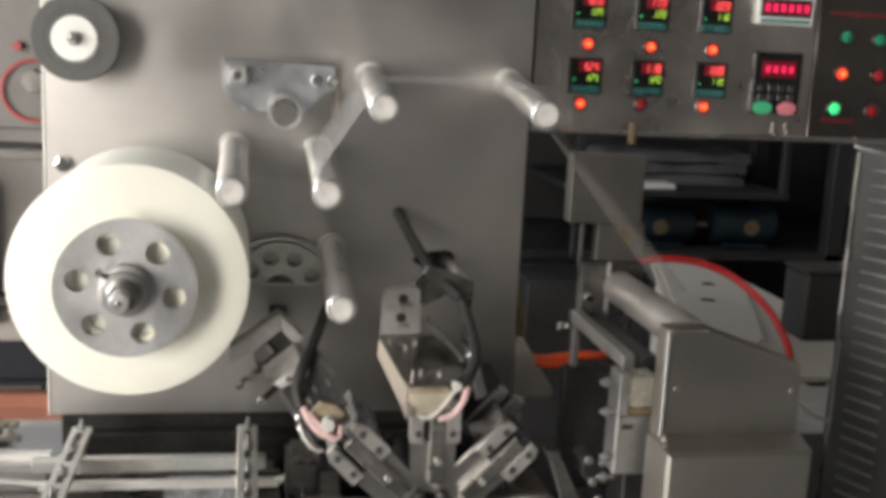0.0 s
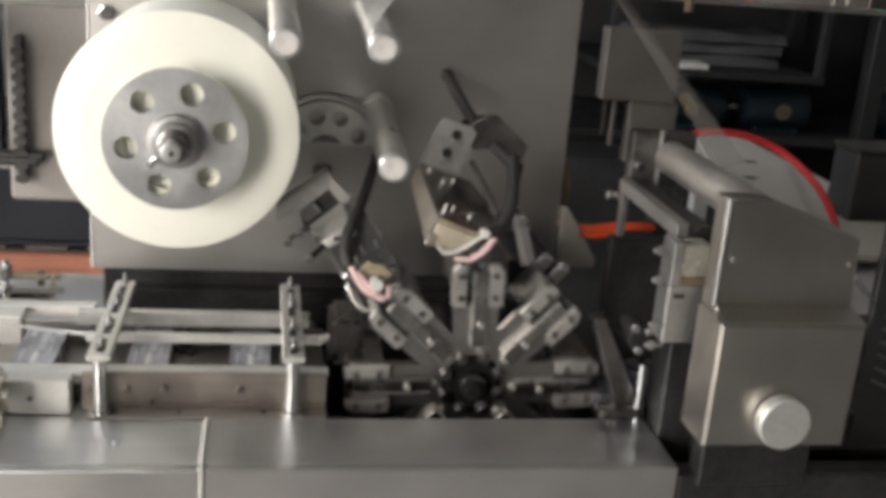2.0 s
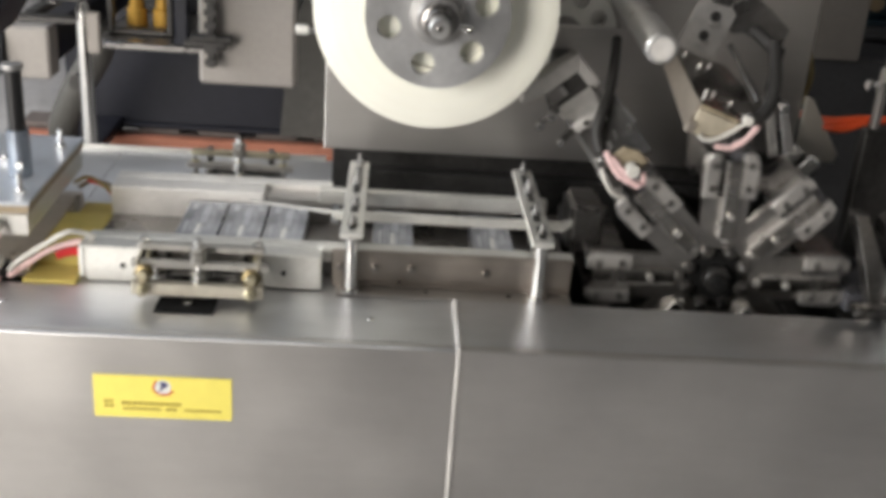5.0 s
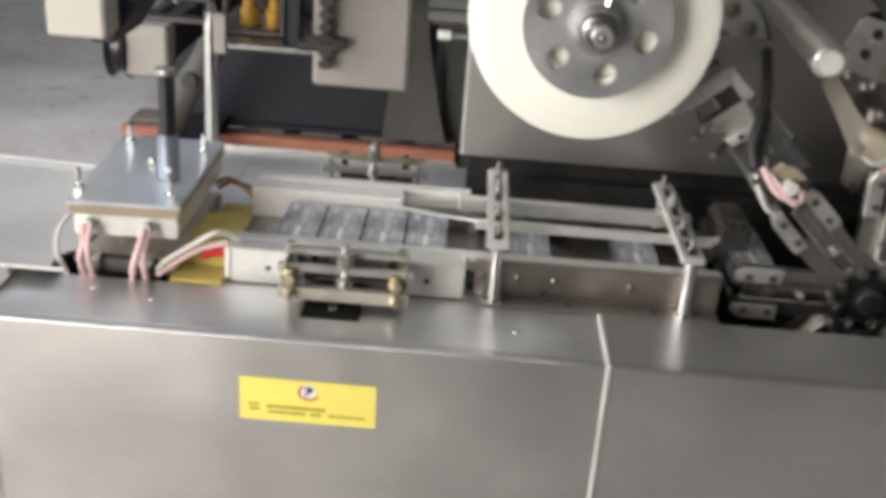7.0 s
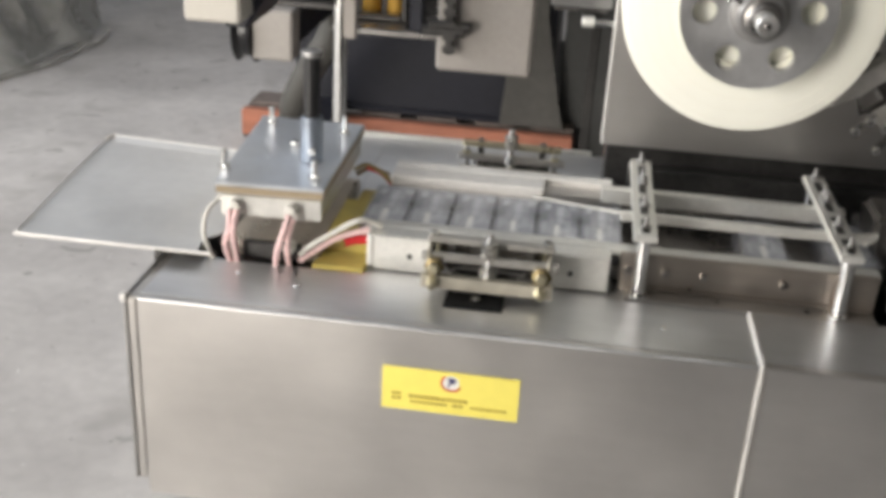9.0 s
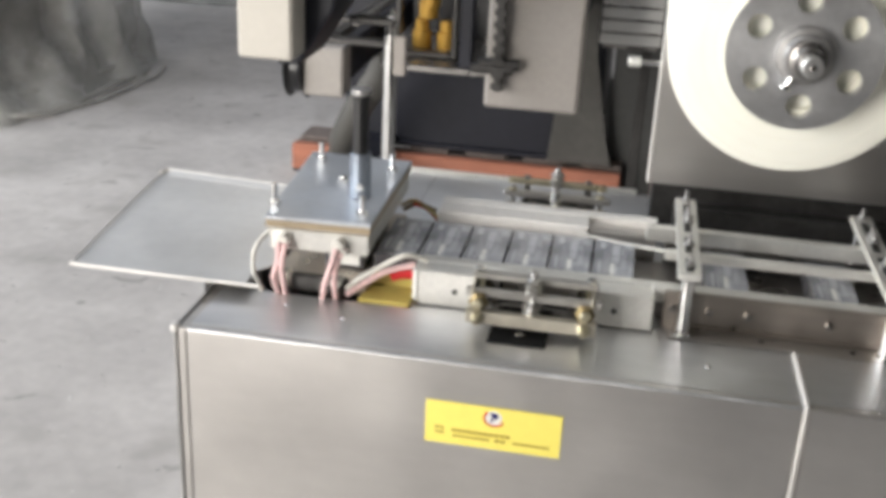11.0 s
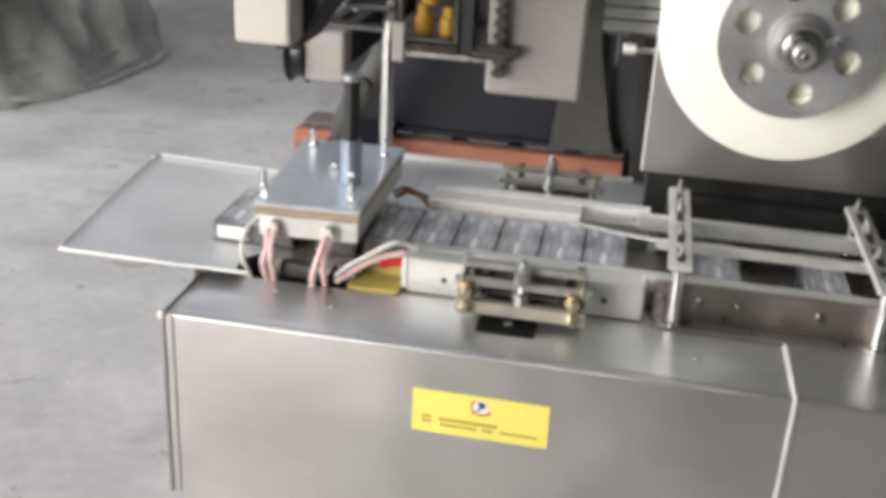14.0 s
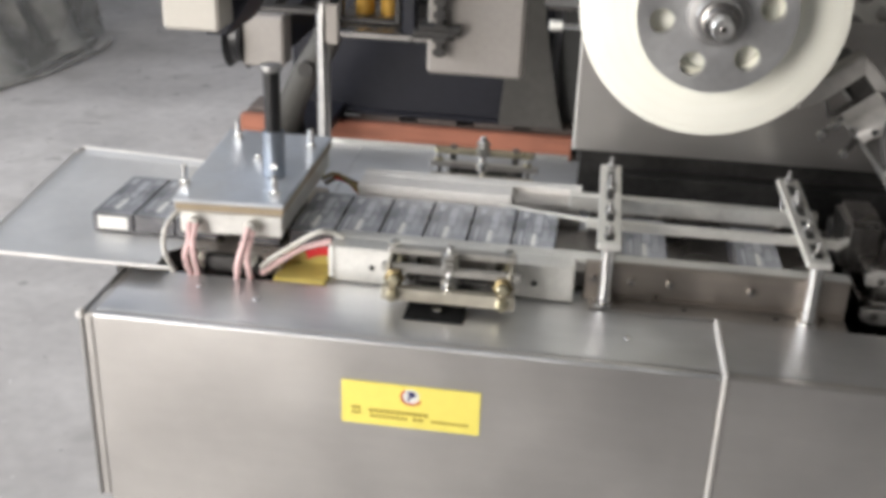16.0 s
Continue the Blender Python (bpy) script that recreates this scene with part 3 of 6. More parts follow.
part("core", spin([(0.0, -0.004), (0.0243, -0.004), (0.0263, -0.002), (0.0263, 0.018), (0.0, 0.018)], 40, "y"), WHITE, reel, "white plastic core")
part("nut", bolt((0, -0.004, 0), "y", 0.0085, -0.006, 0.0), GUN, reel)
part("shaft", rod((0, -0.022, 0), "y", 0.0037, 0.069), CHROME, reel)

# guide rollers
def roller(x, z, y0=1.136, r=0.0165):
    t = thing("guide_roller", "turned aluminium guide roller standing out of the plate", "roller", (x, y0, z), "guide rollers")
    part("sleeve", spin([(0, 0.0), (r * 0.86, 0.0), (r * 0.97, 0.0015), (r, 0.004), (r, 0.262), (r * 0.9, 0.264), (0, 0.264)], 40, "y"), ALU, t)
    # window reflection on the end is put into a pale colour
    part("end_face", spin([(0, -0.0003), (r * 0.12, -0.0003), (r * 0.2, -0.0006), (r * 0.7, -0.0006), (r * 0.72, 0.0), (0, 0.0)], 32, "y"), RIM, t, "turned end face, a window reflection put into its pale colour")
    part("flange", spin([(0, 0.264), (r * 1.15, 0.264), (r * 1.15, 0.2815), (0, 0.2815)], 32, "y"), GALV, t)
    return t
def roller_pose(x, z, dx, dz):
    """The roller's front end, and how far its root in the plate lies to the side and above."""
    return pose(x, 1.136, z, math.degrees(math.atan2(dz, 0.264)), 0, -math.degrees(math.atan2(dx, 0.264)))
first_roller = roller(-0.010, 1.165)
first_roller.matrix_world = roller_pose(-0.0095, 1.165, -0.002, 0.015)
for x, z, dx, dz in ((0.0865, 1.165, 0.006, 0.015), (0.104, 1.045, 0.008, 0.010), (0.1405, 1.2545, 0.013, 0.019), (0.3095, 1.253, 0.021, 0.020)):
    copy_thing(first_roller, roller_pose(x, z, dx, dz))

# clear film web between the rollers, in rigid flat runs
web = thing("film_web", "thin clear packing film running over the rollers", "film")
def web_run(a, b, y0=1.165, y1=1.375, name="web"):
    return part(name, sheet([[(a[0], y0, a[1]), (a[0], y1, a[1])], [(b[0], y0, b[1]), (b[0], y1, b[1])]], 0.0003), WEB, web, smooth=False)
web_run((0.073, 1.176), (0.129, 1.262))
web_run((0.146, 1.2785), (0.316, 1.2785))
part("web", sheet([[(0.324, 1.22, 1.244), (0.338, 1.27, 1.254)], [(0.462, 1.15, 1.054), (0.492, 1.16, 1.062)]], 0.0003), WEBGREY, web, "dull grey folded film run", smooth=False)
part("tape_mark", sheet([[(0.4096, 1.1754, 1.1262), (0.4250, 1.1896, 1.1310)], [(0.4192, 1.1705, 1.1129), (0.4350, 1.1824, 1.1178)]], 0.0003), AMBERDULL, web, "yellow tape mark", smooth=False)

# sensor bracket with cylinder
br = thing("sensor_bracket", "chromed folded bracket with a round photo sensor", "bracket", (0, 0, -0.008))
part("bracket_plate", prism([(-0.026, 1.298), (-0.026, 1.262), (0.000, 1.236), (0.075, 1.236), (0.096, 1.262), (0.108, 1.262), (0.108, 1.294)], 1.386, 1.390), BRACKET, br)
part("top_flange", B(-0.026, 0.108, 1.386, 1.4175, 1.2945, 1.298, 0.001), CHROME, br)
part("left_block", B(-0.020, 0.002, 1.372, 1.3855, 1.268, 1.290, 0.002), ALU, br)
part("barrel", rod((0.047, 1.33, 1.240), "y", 0.0195, 0.0555, 0.002, 32), JAWSTEEL, br, "round polished barrel")
part("barrel_rim", spin([(0.0165, -0.0012), (0.0198, -0.0012), (0.0198, 0.002), (0.0165, 0.002), (0.0165, -0.0012)], 32, "y", (0.047, 1.330, 1.240)), ALU, br, "bright rim")
for x, z in ((0.085, 1.276), (0.104, 1.276), (-0.009, 1.279)):
    part("screw", bolt((x, 1.385, z), "y", 0.0075, -0.014), CHROME, br)
part("side_plate", B(0.109, 0.117, 1.395, 1.4175, 1.225, 1.290, 0.001), STAIN, br)

# ---- control cabinet ----
cp = thing("control_cabinet", "stainless control cabinet with glowing temperature controllers", "control panel", (0.003, 0, -0.005))
YP = 1.48
part("cabinet_body", B(0.376, 1.10, YP + 0.004, 1.72, 1.214, 1.66, 0.003), STEEL, cp)
part("face", B(0.378, 0.7795, YP, YP + 0.0038, 1.217, 1.655, 0.001), FACE, cp, "polished stainless face plate")
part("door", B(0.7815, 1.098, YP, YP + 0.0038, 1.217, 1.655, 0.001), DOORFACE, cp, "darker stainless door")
part("mounting_arm", B(0.3485, 0.3755, 1.49, 1.55, 1.31, 1.50, 0.002), DARK, cp)
part("bottom_lip", B(0.376, 1.10, YP - 0.006, YP - 0.0002, 1.212, 1.219, 0.001), CHROME, cp)
SEGMENTS = {"0": "abcdef", "1": "bc", "2": "abged", "3": "abgcd", "4": "fgbc", "5": "afgcd", "8": "abcdefg", "9": "abcdfg"}
def figures(text, x, z, h, mat, parent, y):
    """Slanted seven-segment figures, right edge at x, foot at z."""
    w, t, gap = h * 0.50, h * 0.085, h * 0.76
    for k, ch in enumerate(text):
        x0 = x - gap * (len(text) - k)
        for seg in SEGMENTS[ch]:
            u0, u1, v0, v1 = {"a": (t, w - t, h - t, h), "g": (t, w - t, (h - t) / 2, (h + t) / 2), "d": (t, w - t, 0, t), "b": (w - t, w, (h + t) / 2, h - t / 2),
                              "c": (w - t, w, t / 2, (h - t) / 2), "f": (0, t, (h + t) / 2, h - t / 2), "e": (0, t, t / 2, (h - t) / 2)}[seg]
            bar = prism([(x0 + u0 + v0 * 0.16, z + v0), (x0 + u1 + v0 * 0.16, z + v0), (x0 + u1 + v1 * 0.16, z + v1), (x0 + u0 + v1 * 0.16, z + v1)], y - 0.0003, y, "y", 0)
            part("digit_segment", bar, mat, parent, smooth=False)


def controller(x, z, top, low):
    """A square temperature controller: black case, red and green figures."""
    c = part("temperature_controller", B(x, x + 0.047, YP - 0.008, YP - 0.0002, z - 0.048, z, 0.0015), BLACKP, cp, "black temperature controller with red and green figures")
    part("window", B(x + 0.0035, x + 0.0435, YP - 0.0083, YP - 0.0081, z - 0.036, z - 0.003, 0), SLOTBLACK, c)
    # dim glow painted in as the halo of the red figures
    part("red_halo", B(x + 0.013, x + 0.0430, YP - 0.0085, YP - 0.00835, z - 0.0180, z - 0.0040, 0), REDHALO, c)
    figures(top, x + 0.0420, z - 0.0165, 0.0112, REDSEG, c, YP - 0.0087)
    figures(low, x + 0.0425, z - 0.0300, 0.0088, GREENSEG, c, YP - 0.0087)
    part("status_mark", B(x + 0.006, x + 0.0075, YP - 0.0086, YP - 0.0083, z - 0.0305, z - 0.0275, 0), GREENLAMP, c)
    part("key_strip", B(x + 0.004, x + 0.043, YP - 0.0086, YP - 0.0081, z - 0.0455, z - 0.0375, 0), TEALKEY, c, "teal key strip")
    for k in range(4):
        part("key", B(x + 0.006 + k * 0.0092, x + 0.0125 + k * 0.0092, YP - 0.0092, YP - 0.0087, z - 0.0437, z - 0.0395, 0.0003), GUN, c)
TEALKEY = surface("teal_print", (0.02, 0.22, 0.22), 0.4, 0.0, 60, 0.05, 10, 0.05, 0.0)
for x, z, a, b in ((0.425, 1.401, "120", "125"), (0.513, 1.402, "119", "120"), (0.604, 1.403, "109", "110"),
                   (0.425, 1.314, "124", "125"), (0.513, 1.315, "118", "120"), (0.604, 1.316, "108", "110")):
    controller(x, z, a, b)
def lamp(x, z, mat, r=0.0078, label=""):
    b = part("lamp_bezel", spin([(r * 0.95, -0.004), (r * 1.25, -0.004), (r * 1.3, -0.002), (r * 1.3, -0.0002), (r * 0.95, -0.0002), (r * 0.95, -0.004)], 24, "y", (x, YP, z)), GUN, cp)
    part("lens", spin([(0, -0.0075), (r * 0.55, -0.007), (r * 0.9, -0.005), (r * 0.94, -0.0003), (0, -0.0003)], 24, "y", (x, YP, z)), mat, b, label)
    if mat is REDLAMP:
        part("bulb", spin([(0, -0.0082), (r * 0.30, -0.0080), (r * 0.46, -0.0071), (0, -0.0071)], 20, "y", (x, YP, z)), REDCORE, b)
for x, z, m in ((0.450, 1.333, REDLAMP), (0.539, 1.333, REDLAMP), (0.628, 1.333, REDLAMP), (0.445, 1.253, REDLAMP), (0.531, 1.255, REDOFF), (0.622, 1.255, REDLAMP)):
    lamp(x, z, m)
for x, z, m in ((0.825, 1.360, GREENOFF), (0.824, 1.309, REDLAMP), (0.818, 1.260, GREENLAMP), (0.876, 1.358, GREENOFF), (0.880, 1.308, REDOFF), (0.876, 1.258, REDOFF)):
    lamp(x, z, m, 0.0088)
cnt = part("counter", B(0.686, 0.770, YP - 0.008, YP - 0.0002, 1.371, 1.412, 0.002), WHITE, cp, "white framed counter with a red display")
part("display", B(0.691, 0.765, YP - 0.0086, YP - 0.0081, 1.382, 1.406, 0), BLACKP, cnt)
for k in range(6):
    part("figure_bar", B(0.696 + k * 0.0115, 0.7035 + k * 0.0115, YP - 0.0092, YP - 0.0087, 1.388, 1.400, 0), REDDIM, cnt)
part("key_strip", B(0.692, 0.764, YP - 0.0088, YP - 0.0082, 1.374, 1.3785, 0), TEALKEY, cnt)
inv = part("inverter_keypad", B(0.688, 0.760, YP - 0.010, YP - 0.0002, 1.250, 1.334, 0.002), BLACKP, cp, "black inverter keypad with green and pink buttons")
part("display", B(0.699, 0.751, YP - 0.0106, YP - 0.0101, 1.300, 1.322, 0), REDHALO, inv)
for k in range(4):
    part("figure_bar", B(0.705 + k * 0.0115, 0.712 + k * 0.0115, YP - 0.0112, YP - 0.0107, 1.306, 1.316, 0), REDDIM, inv)
for i in range(2):
    for j in range(4):
        part("key", B(0.697 + j * 0.0145, 0.7065 + j * 0.0145, YP - 0.012, YP - 0.0101, 1.281 - i * 0.0125, 1.289 - i * 0.0125, 0.0005), GUN, inv)
for x, m in ((0.706, GREENBTN), (0.742, PINKBTN)):
    e = spin([(0, -0.0035), (0.0085, -0.003), (0.0095, -0.0003), (0, -0.0003)], 24, "y")
    bmesh.ops.scale(e, vec=(1.55, 1, 1), verts=e.verts)
    bmesh.ops.translate(e, vec=(x, YP - 0.0101, 1.2575), verts=e.verts)
    part("button", e, m, inv)
for x in (0.728, 0.748):
    part("seam_clip", B(x, x + 0.004, YP - 0.004, YP - 0.0004, 1.220, 1.238, 0.0008), GUN, cp)
for z, w in ((1.388, 0.12), (1.240, 0.06)):
    for k in range(int(w / 0.0105)):
        part("red_lettering", B(0.80 + k * 0.0105, 0.8085 + k * 0.0105, YP - 0.0006, YP - 0.0001, z, z + 0.006, 0), REDTEXT, cp)
part("cable_gland", rod((0.519, YP - 0.012, 1.20), "z", 0.006, 0.030), OILBROWN, cp, "yellowed cable gland")

# ---- star wheel ----
HUB = (0.2195, 1.20, 0.775)
wheel = thing("star_wheel", "eight-armed steel transfer wheel with gripping fingers", "star wheel", HUB)
part("hub", spin([(0, 0.006), (0.030, 0.006), (0.034, 0.010), (0.036, 0.016), (0.036, 0.10), (0, 0.10)], 32, "y"), SLOTBLACK, wheel, "black oily hub")
part("shaft_end", spin([(0, -0.018), (0.0075, -0.018), (0.0090, -0.016), (0.0090, 0.006), (0, 0.006)], 24, "y"), SLOTBLACK, wheel, "stub of the oily shaft")
part("shaft_collar", spin([(0, -0.008), (0.0140, -0.008), (0.0155, -0.006), (0.0155, 0.0062), (0, 0.0062)], 24, "y"), DARK, wheel)
ARM = {}
for k in range(8):
    a = math.pi * (k + 0.5) / 4
    b = part("hub_bolt", bolt((0.0345 * math.cos(a), 0.0038, 0.0345 * math.sin(a)), "y", 0.0064, -0.008), GUN, wheel, "worn hexagon bolt")
    part("washer", rod((0.0345 * math.cos(a), 0.0040, 0.0345 * math.sin(a)), "y", 0.0088, 0.0018, 0.0004), HUBDARK, b)
def arm_parts(k, m):
    """One arm: a forked web, two finger plates with screws, two hub bolts."""
    # edge_strip: bright metal put in for the highlight along the pad
    spec = [("arm_web", lambda: prism([(-0.0148, 0.0360), (0.0148, 0.0360), (0.0254, 0.0614), (0.0280, 0.142), (0.0125, 0.142), (0.0125, 0.098), (-0.0125, 0.098), (-0.0125, 0.142), (-0.0280, 0.142), (-0.0254, 0.0614)], 0.004, 0.016, bevel=0.0), WHEELSTEEL),
            ("finger", lambda: prism([(0.0130, 0.098), (0.0282, 0.098), (0.0298, 0.102), (0.0298, 0.139), (0.0240, 0.149), (0.0130, 0.149)], -0.005, 0.0038), FINGER),
            ("finger", lambda: prism([(-0.0130, 0.098), (-0.0282, 0.098), (-0.0298, 0.102), (-0.0298, 0.139), (-0.0240, 0.149), (-0.0130, 0.149)], -0.005, 0.0038), FINGER),
            ("jaw_pad", lambda: B(-0.0040, 0.0125, -0.0060, 0.0038, 0.050, 0.140, 0.0012), PADSTEEL),
            ("edge_strip", lambda: B(-0.0056, -0.0042, -0.0068, 0.0038, 0.050, 0.140, 0.0004), FINGER),
            ("finger_block", lambda: B(0.011, 0.024, 0.0165, 0.10, 0.10, 0.147, 0.002), GUN),
            ("finger_block", lambda: B(-0.024, -0.011, 0.0165, 0.10, 0.10, 0.147, 0.002), GUN)]
    for j, (name, make, mat) in enumerate(spec):
        if j not in ARM:
            ob = part(name, make(), mat, wheel)
            ARM[j] = ob.data
        else:
            ob = new(name, ARM[j])
            ob.parent = wheel
        ob.matrix_local = m
    for j, (x, z) in enumerate(((0.0195, 0.110), (0.0195, 0.136), (-0.0195, 0.110), (-0.0195, 0.136), (0.004, 0.078), (0.004, 0.047))):
        key = "screw" if j < 4 else "pin"
        if key not in ARM:
            ob = part(key, bolt((0, 0, 0), "y", 0.0042 if j < 4 else 0.0046, -0.004 if j < 4 else -0.006), HUBDARK if j < 4 else FINGER, wheel)
            ARM[key] = ob.data
        else:
            ob = new(key, ARM[key])
            ob.parent = wheel
        ob.matrix_local = m @ pose(x, -0.005 if j < 4 else -0.006 if z > 0.05 else 0.004, z)
for k in range(8):
    arm_parts(k, pose(0, 0, 0, 0, 45 * k, 0))
solo("wheel_axle", rod((HUB[0], HUB[1] + 0.10, HUB[2]), "y", 0.02, 0.13), GUN, "steel axle carrying the transfer wheel", "axle")

# ---- swinging sealing jaw: a tray on a pivot in the plate's wide hole ----
PIV = (0.274, 1.17, 1.035)
jaw = thing("swing_jaw", "polished tray-shaped heat sealing jaw swinging on a pivot", "sealing jaw", PIV)
def rel(*pts):
    return [(x - PIV[0], y - PIV[1], z - PIV[2]) for x, y, z in pts]
def outline(*pts):
    return [(x - PIV[0], z - PIV[2]) for x, z in pts]
part("tray_floor", sheet([rel((0.181, 1.170, 0.9465), (0.205, 1.170, 0.9465), (0.236, 1.170, 0.9475)), rel((0.174, 1.200, 0.957), (0.206, 1.200, 0.957), (0.249, 1.200, 0.958)),
                          rel((0.1665, 1.235, 0.969), (0.200, 1.235, 0.969), (0.244, 1.235, 0.970)), rel((0.160, 1.2615, 0.978), (0.190, 1.2615, 0.978), (0.222, 1.2615, 0.980))], 0.0035), JAWMIRROR, jaw, "mirror-bright jaw plate")
part("jaw_body", loft([rel((0.186, 1.171, 0.924), (0.226, 1.171, 0.922), (0.230, 1.171, 0.942), (0.185, 1.171, 0.942)), rel((0.166, 1.261, 0.955), (0.206, 1.261, 0.956), (0.211, 1.261, 0.974), (0.165, 1.261, 0.973))]), GUN, jaw)
part("side_lip", sheet([rel((0.1785, 1.163, 0.921), (0.1815, 1.163, 0.949)), rel((0.1685, 1.210, 0.9385), (0.1702, 1.210, 0.963)), rel((0.1580, 1.262, 0.9570), (0.1590, 1.262, 0.979))], 0.0036), LIP, jaw, "bright side strip")
part("lip_clip", loft([rel((0.1775, 1.158, 0.918), (0.1875, 1.158, 0.918), (0.1875, 1.158, 0.931), (0.1785, 1.158, 0.931)), rel((0.1775, 1.1625, 0.918), (0.1875, 1.1625, 0.918), (0.1875, 1.1625, 0.931), (0.1785, 1.1625, 0.931))]), LIP, jaw)
part("insulation", prism(outline((0.1835, 0.945), (0.229, 0.945), (0.232, 0.940), (0.224, 0.926), (0.212, 0.918), (0.195, 0.917), (0.184, 0.922)), -0.008, -0.0005, bevel=0.0015), BEIGE, jaw, "beige heater insulation")
part("insulation_edge", prism(outline((0.184, 0.9495), (0.226, 0.9495), (0.230, 0.9455), (0.184, 0.9455)), -0.0065, 0.0, bevel=0.0008), BROWNBEIGE, jaw, "browned edge of the insulation")
part("back_wall", prism(outline((0.1605, 0.9805), (0.2085, 0.984), (0.2065, 1.036), (0.199, 1.041), (0.166, 1.038), (0.1625, 1.030)), 0.0925, 0.096, bevel=0.0008), JAWGREY, jaw, "grey drilled back wall")
for x, z in ((0.186, 1.026), (0.184, 1.003)):
    part("dark_hole", spin([(0, -0.0006), (0.0058, -0.0006), (0.0058, 0.001), (0, 0.001)], 16, "y", (x - PIV[0], 0.0925, z - PIV[2])), DARK, jaw)
    part("hole_pin", rod((x - PIV[0] - 0.0045, 0.0885, z - PIV[2] - 0.0080), "x", 0.0026, 0.011), FINGER, jaw)
for x, y, z in ((0.189, 1.185, 0.955), (0.198, 1.187, 0.956), (0.219, 1.186, 0.955), (0.187, 1.176, 0.951), (0.170, 1.246, 0.976), (0.186, 1.232, 0.972), (0.199, 1.241, 0.975)):
    p = rel((x, y, z - 0.0035))[0]
    s = part("stud", rod(p, "z", 0.0015, 0.0110), FINGER, jaw)
    part("nut", bolt((p[0], p[1], p[2] + 0.001), "z", 0.0030, 0.0025, 0), GUN, s)
part("stay", tube(rel((0.211, 1.250, 1.006), (0.230, 1.226, 0.989), (0.250, 1.198, 0.970)), 0.0034, 8, 3), HUBDARK, jaw)
part("pivot_arm", prism([(-0.080, -0.012), (-0.074, 0.012), (-0.060, 0.028), (-0.034, 0.022), (-0.004, 0.010), (-0.004, -0.010), (-0.030, 0.000), (-0.060, -0.018)], 0.0965, 0.106), GUN, jaw)
part("pivot_shaft", rod((-0.008, 0.1065, 0.002), "y", 0.007, 0.166), ALU, jaw)
part("connector", rod(rel((0.2345, 1.154, 0.9535))[0], "y", 0.0052, 0.012), WHITEWIRE, jaw)
part("white_wire", tube(rel((0.2345, 1.156, 0.954), (0.225, 1.156, 0.939), (0.215, 1.156, 0.926), (0.204, 1.156, 0.9185), (0.194, 1.157, 0.9200)), 0.0026, 8, 8, wrap=0.08), WHITEWIRE, jaw)
part("pink_wire", tube(rel((0.2450, 1.155, 0.951), (0.239, 1.153, 0.934), (0.230, 1.153, 0.9225), (0.214, 1.154, 0.9165)), 0.0034, 8, 8, wrap=0.1), PINK, jaw)
part("pink_wire", tube(rel((0.2480, 1.159, 0.953), (0.243, 1.158, 0.936), (0.232, 1.157, 0.9245)), 0.0028, 8, 8, wrap=0.1), PINK, jaw)
part("sleeve", tube(rel((0.2355, 1.160, 0.9545), (0.2470, 1.168, 0.9590), (0.2570, 1.184, 0.973), (0.2600, 1.204, 0.991), (0.2570, 1.222, 1.009), (0.2510, 1.240, 1.029)), 0.0068, 12, 8), CABLEGREY, jaw, "grey cable sleeve")
jl = thing("jaw_link", "flat grey link hanging beside the sealing jaw", "linkage")
part("link_bar", prism([(0.2505, 0.984), (0.2605, 0.984), (0.278, 0.930), (0.268, 0.927)], 1.196, 1.202), ARMSTEEL, jl)
part("link_eye", rod((0.2565, 1.188, 0.978), "y", 0.0055, 0.010), CHROME, jl)
part("hanger", prism([(0.2545, 0.980), (0.2585, 0.980), (0.2635, 1.030), (0.2595, 1.030)], 1.24, 1.258), BLACK, jl)
part("pin", rod((0.2565, 1.2022, 0.981), "y", 0.003, 0.04), DARK, jl)
part("stub", rod((0.2615, 1.2585, 1.022), "y", 0.004, 0.17), DARK, jl)

# ---- fixed side jaw: a second tray, tilted over the wheel ----
sj = thing("side_jaw", "slanted sealing jaw with heater, braided wires and bracket", "sealing jaw")
part("tray_floor", sheet([[(0.069, 1.170, 0.906), (0.092, 1.170, 0.918), (0.117, 1.170, 0.929)], [(0.0515, 1.210, 0.925), (0.077, 1.210, 0.936), (0.1035, 1.210, 0.946)], [(0.040, 1.252, 0.937), (0.061, 1.252, 0.955), (0.083, 1.252, 0.970)]], 0.0035), HUBDARK, sj, "dark polished jaw plate")
part("body", loft([[(0.084, 1.171, 0.886), (0.122, 1.171, 0.912), (0.113, 1.171, 0.923), (0.074, 1.171, 0.901)], [(0.056, 1.252, 0.918), (0.092, 1.252, 0.948), (0.080, 1.252, 0.963), (0.045, 1.252, 0.934)]]), GUN, sj)
# strip in two tones: pale in front, grey behind
part("side_strip", sheet([[(0.0845, 1.158, 0.878), (0.0690, 1.158, 0.9035)], [(0.0700, 1.180, 0.8985), (0.0610, 1.180, 0.9150)]], 0.0034), GALV, sj, "bright front half of the edge strip")
part("side_strip", sheet([[(0.0695, 1.1805, 0.8992), (0.0606, 1.1805, 0.9155)], [(0.0570, 1.215, 0.917), (0.0490, 1.215, 0.9275)], [(0.0440, 1.252, 0.928), (0.0385, 1.252, 0.938)]], 0.0030), ARMSTEEL, sj)
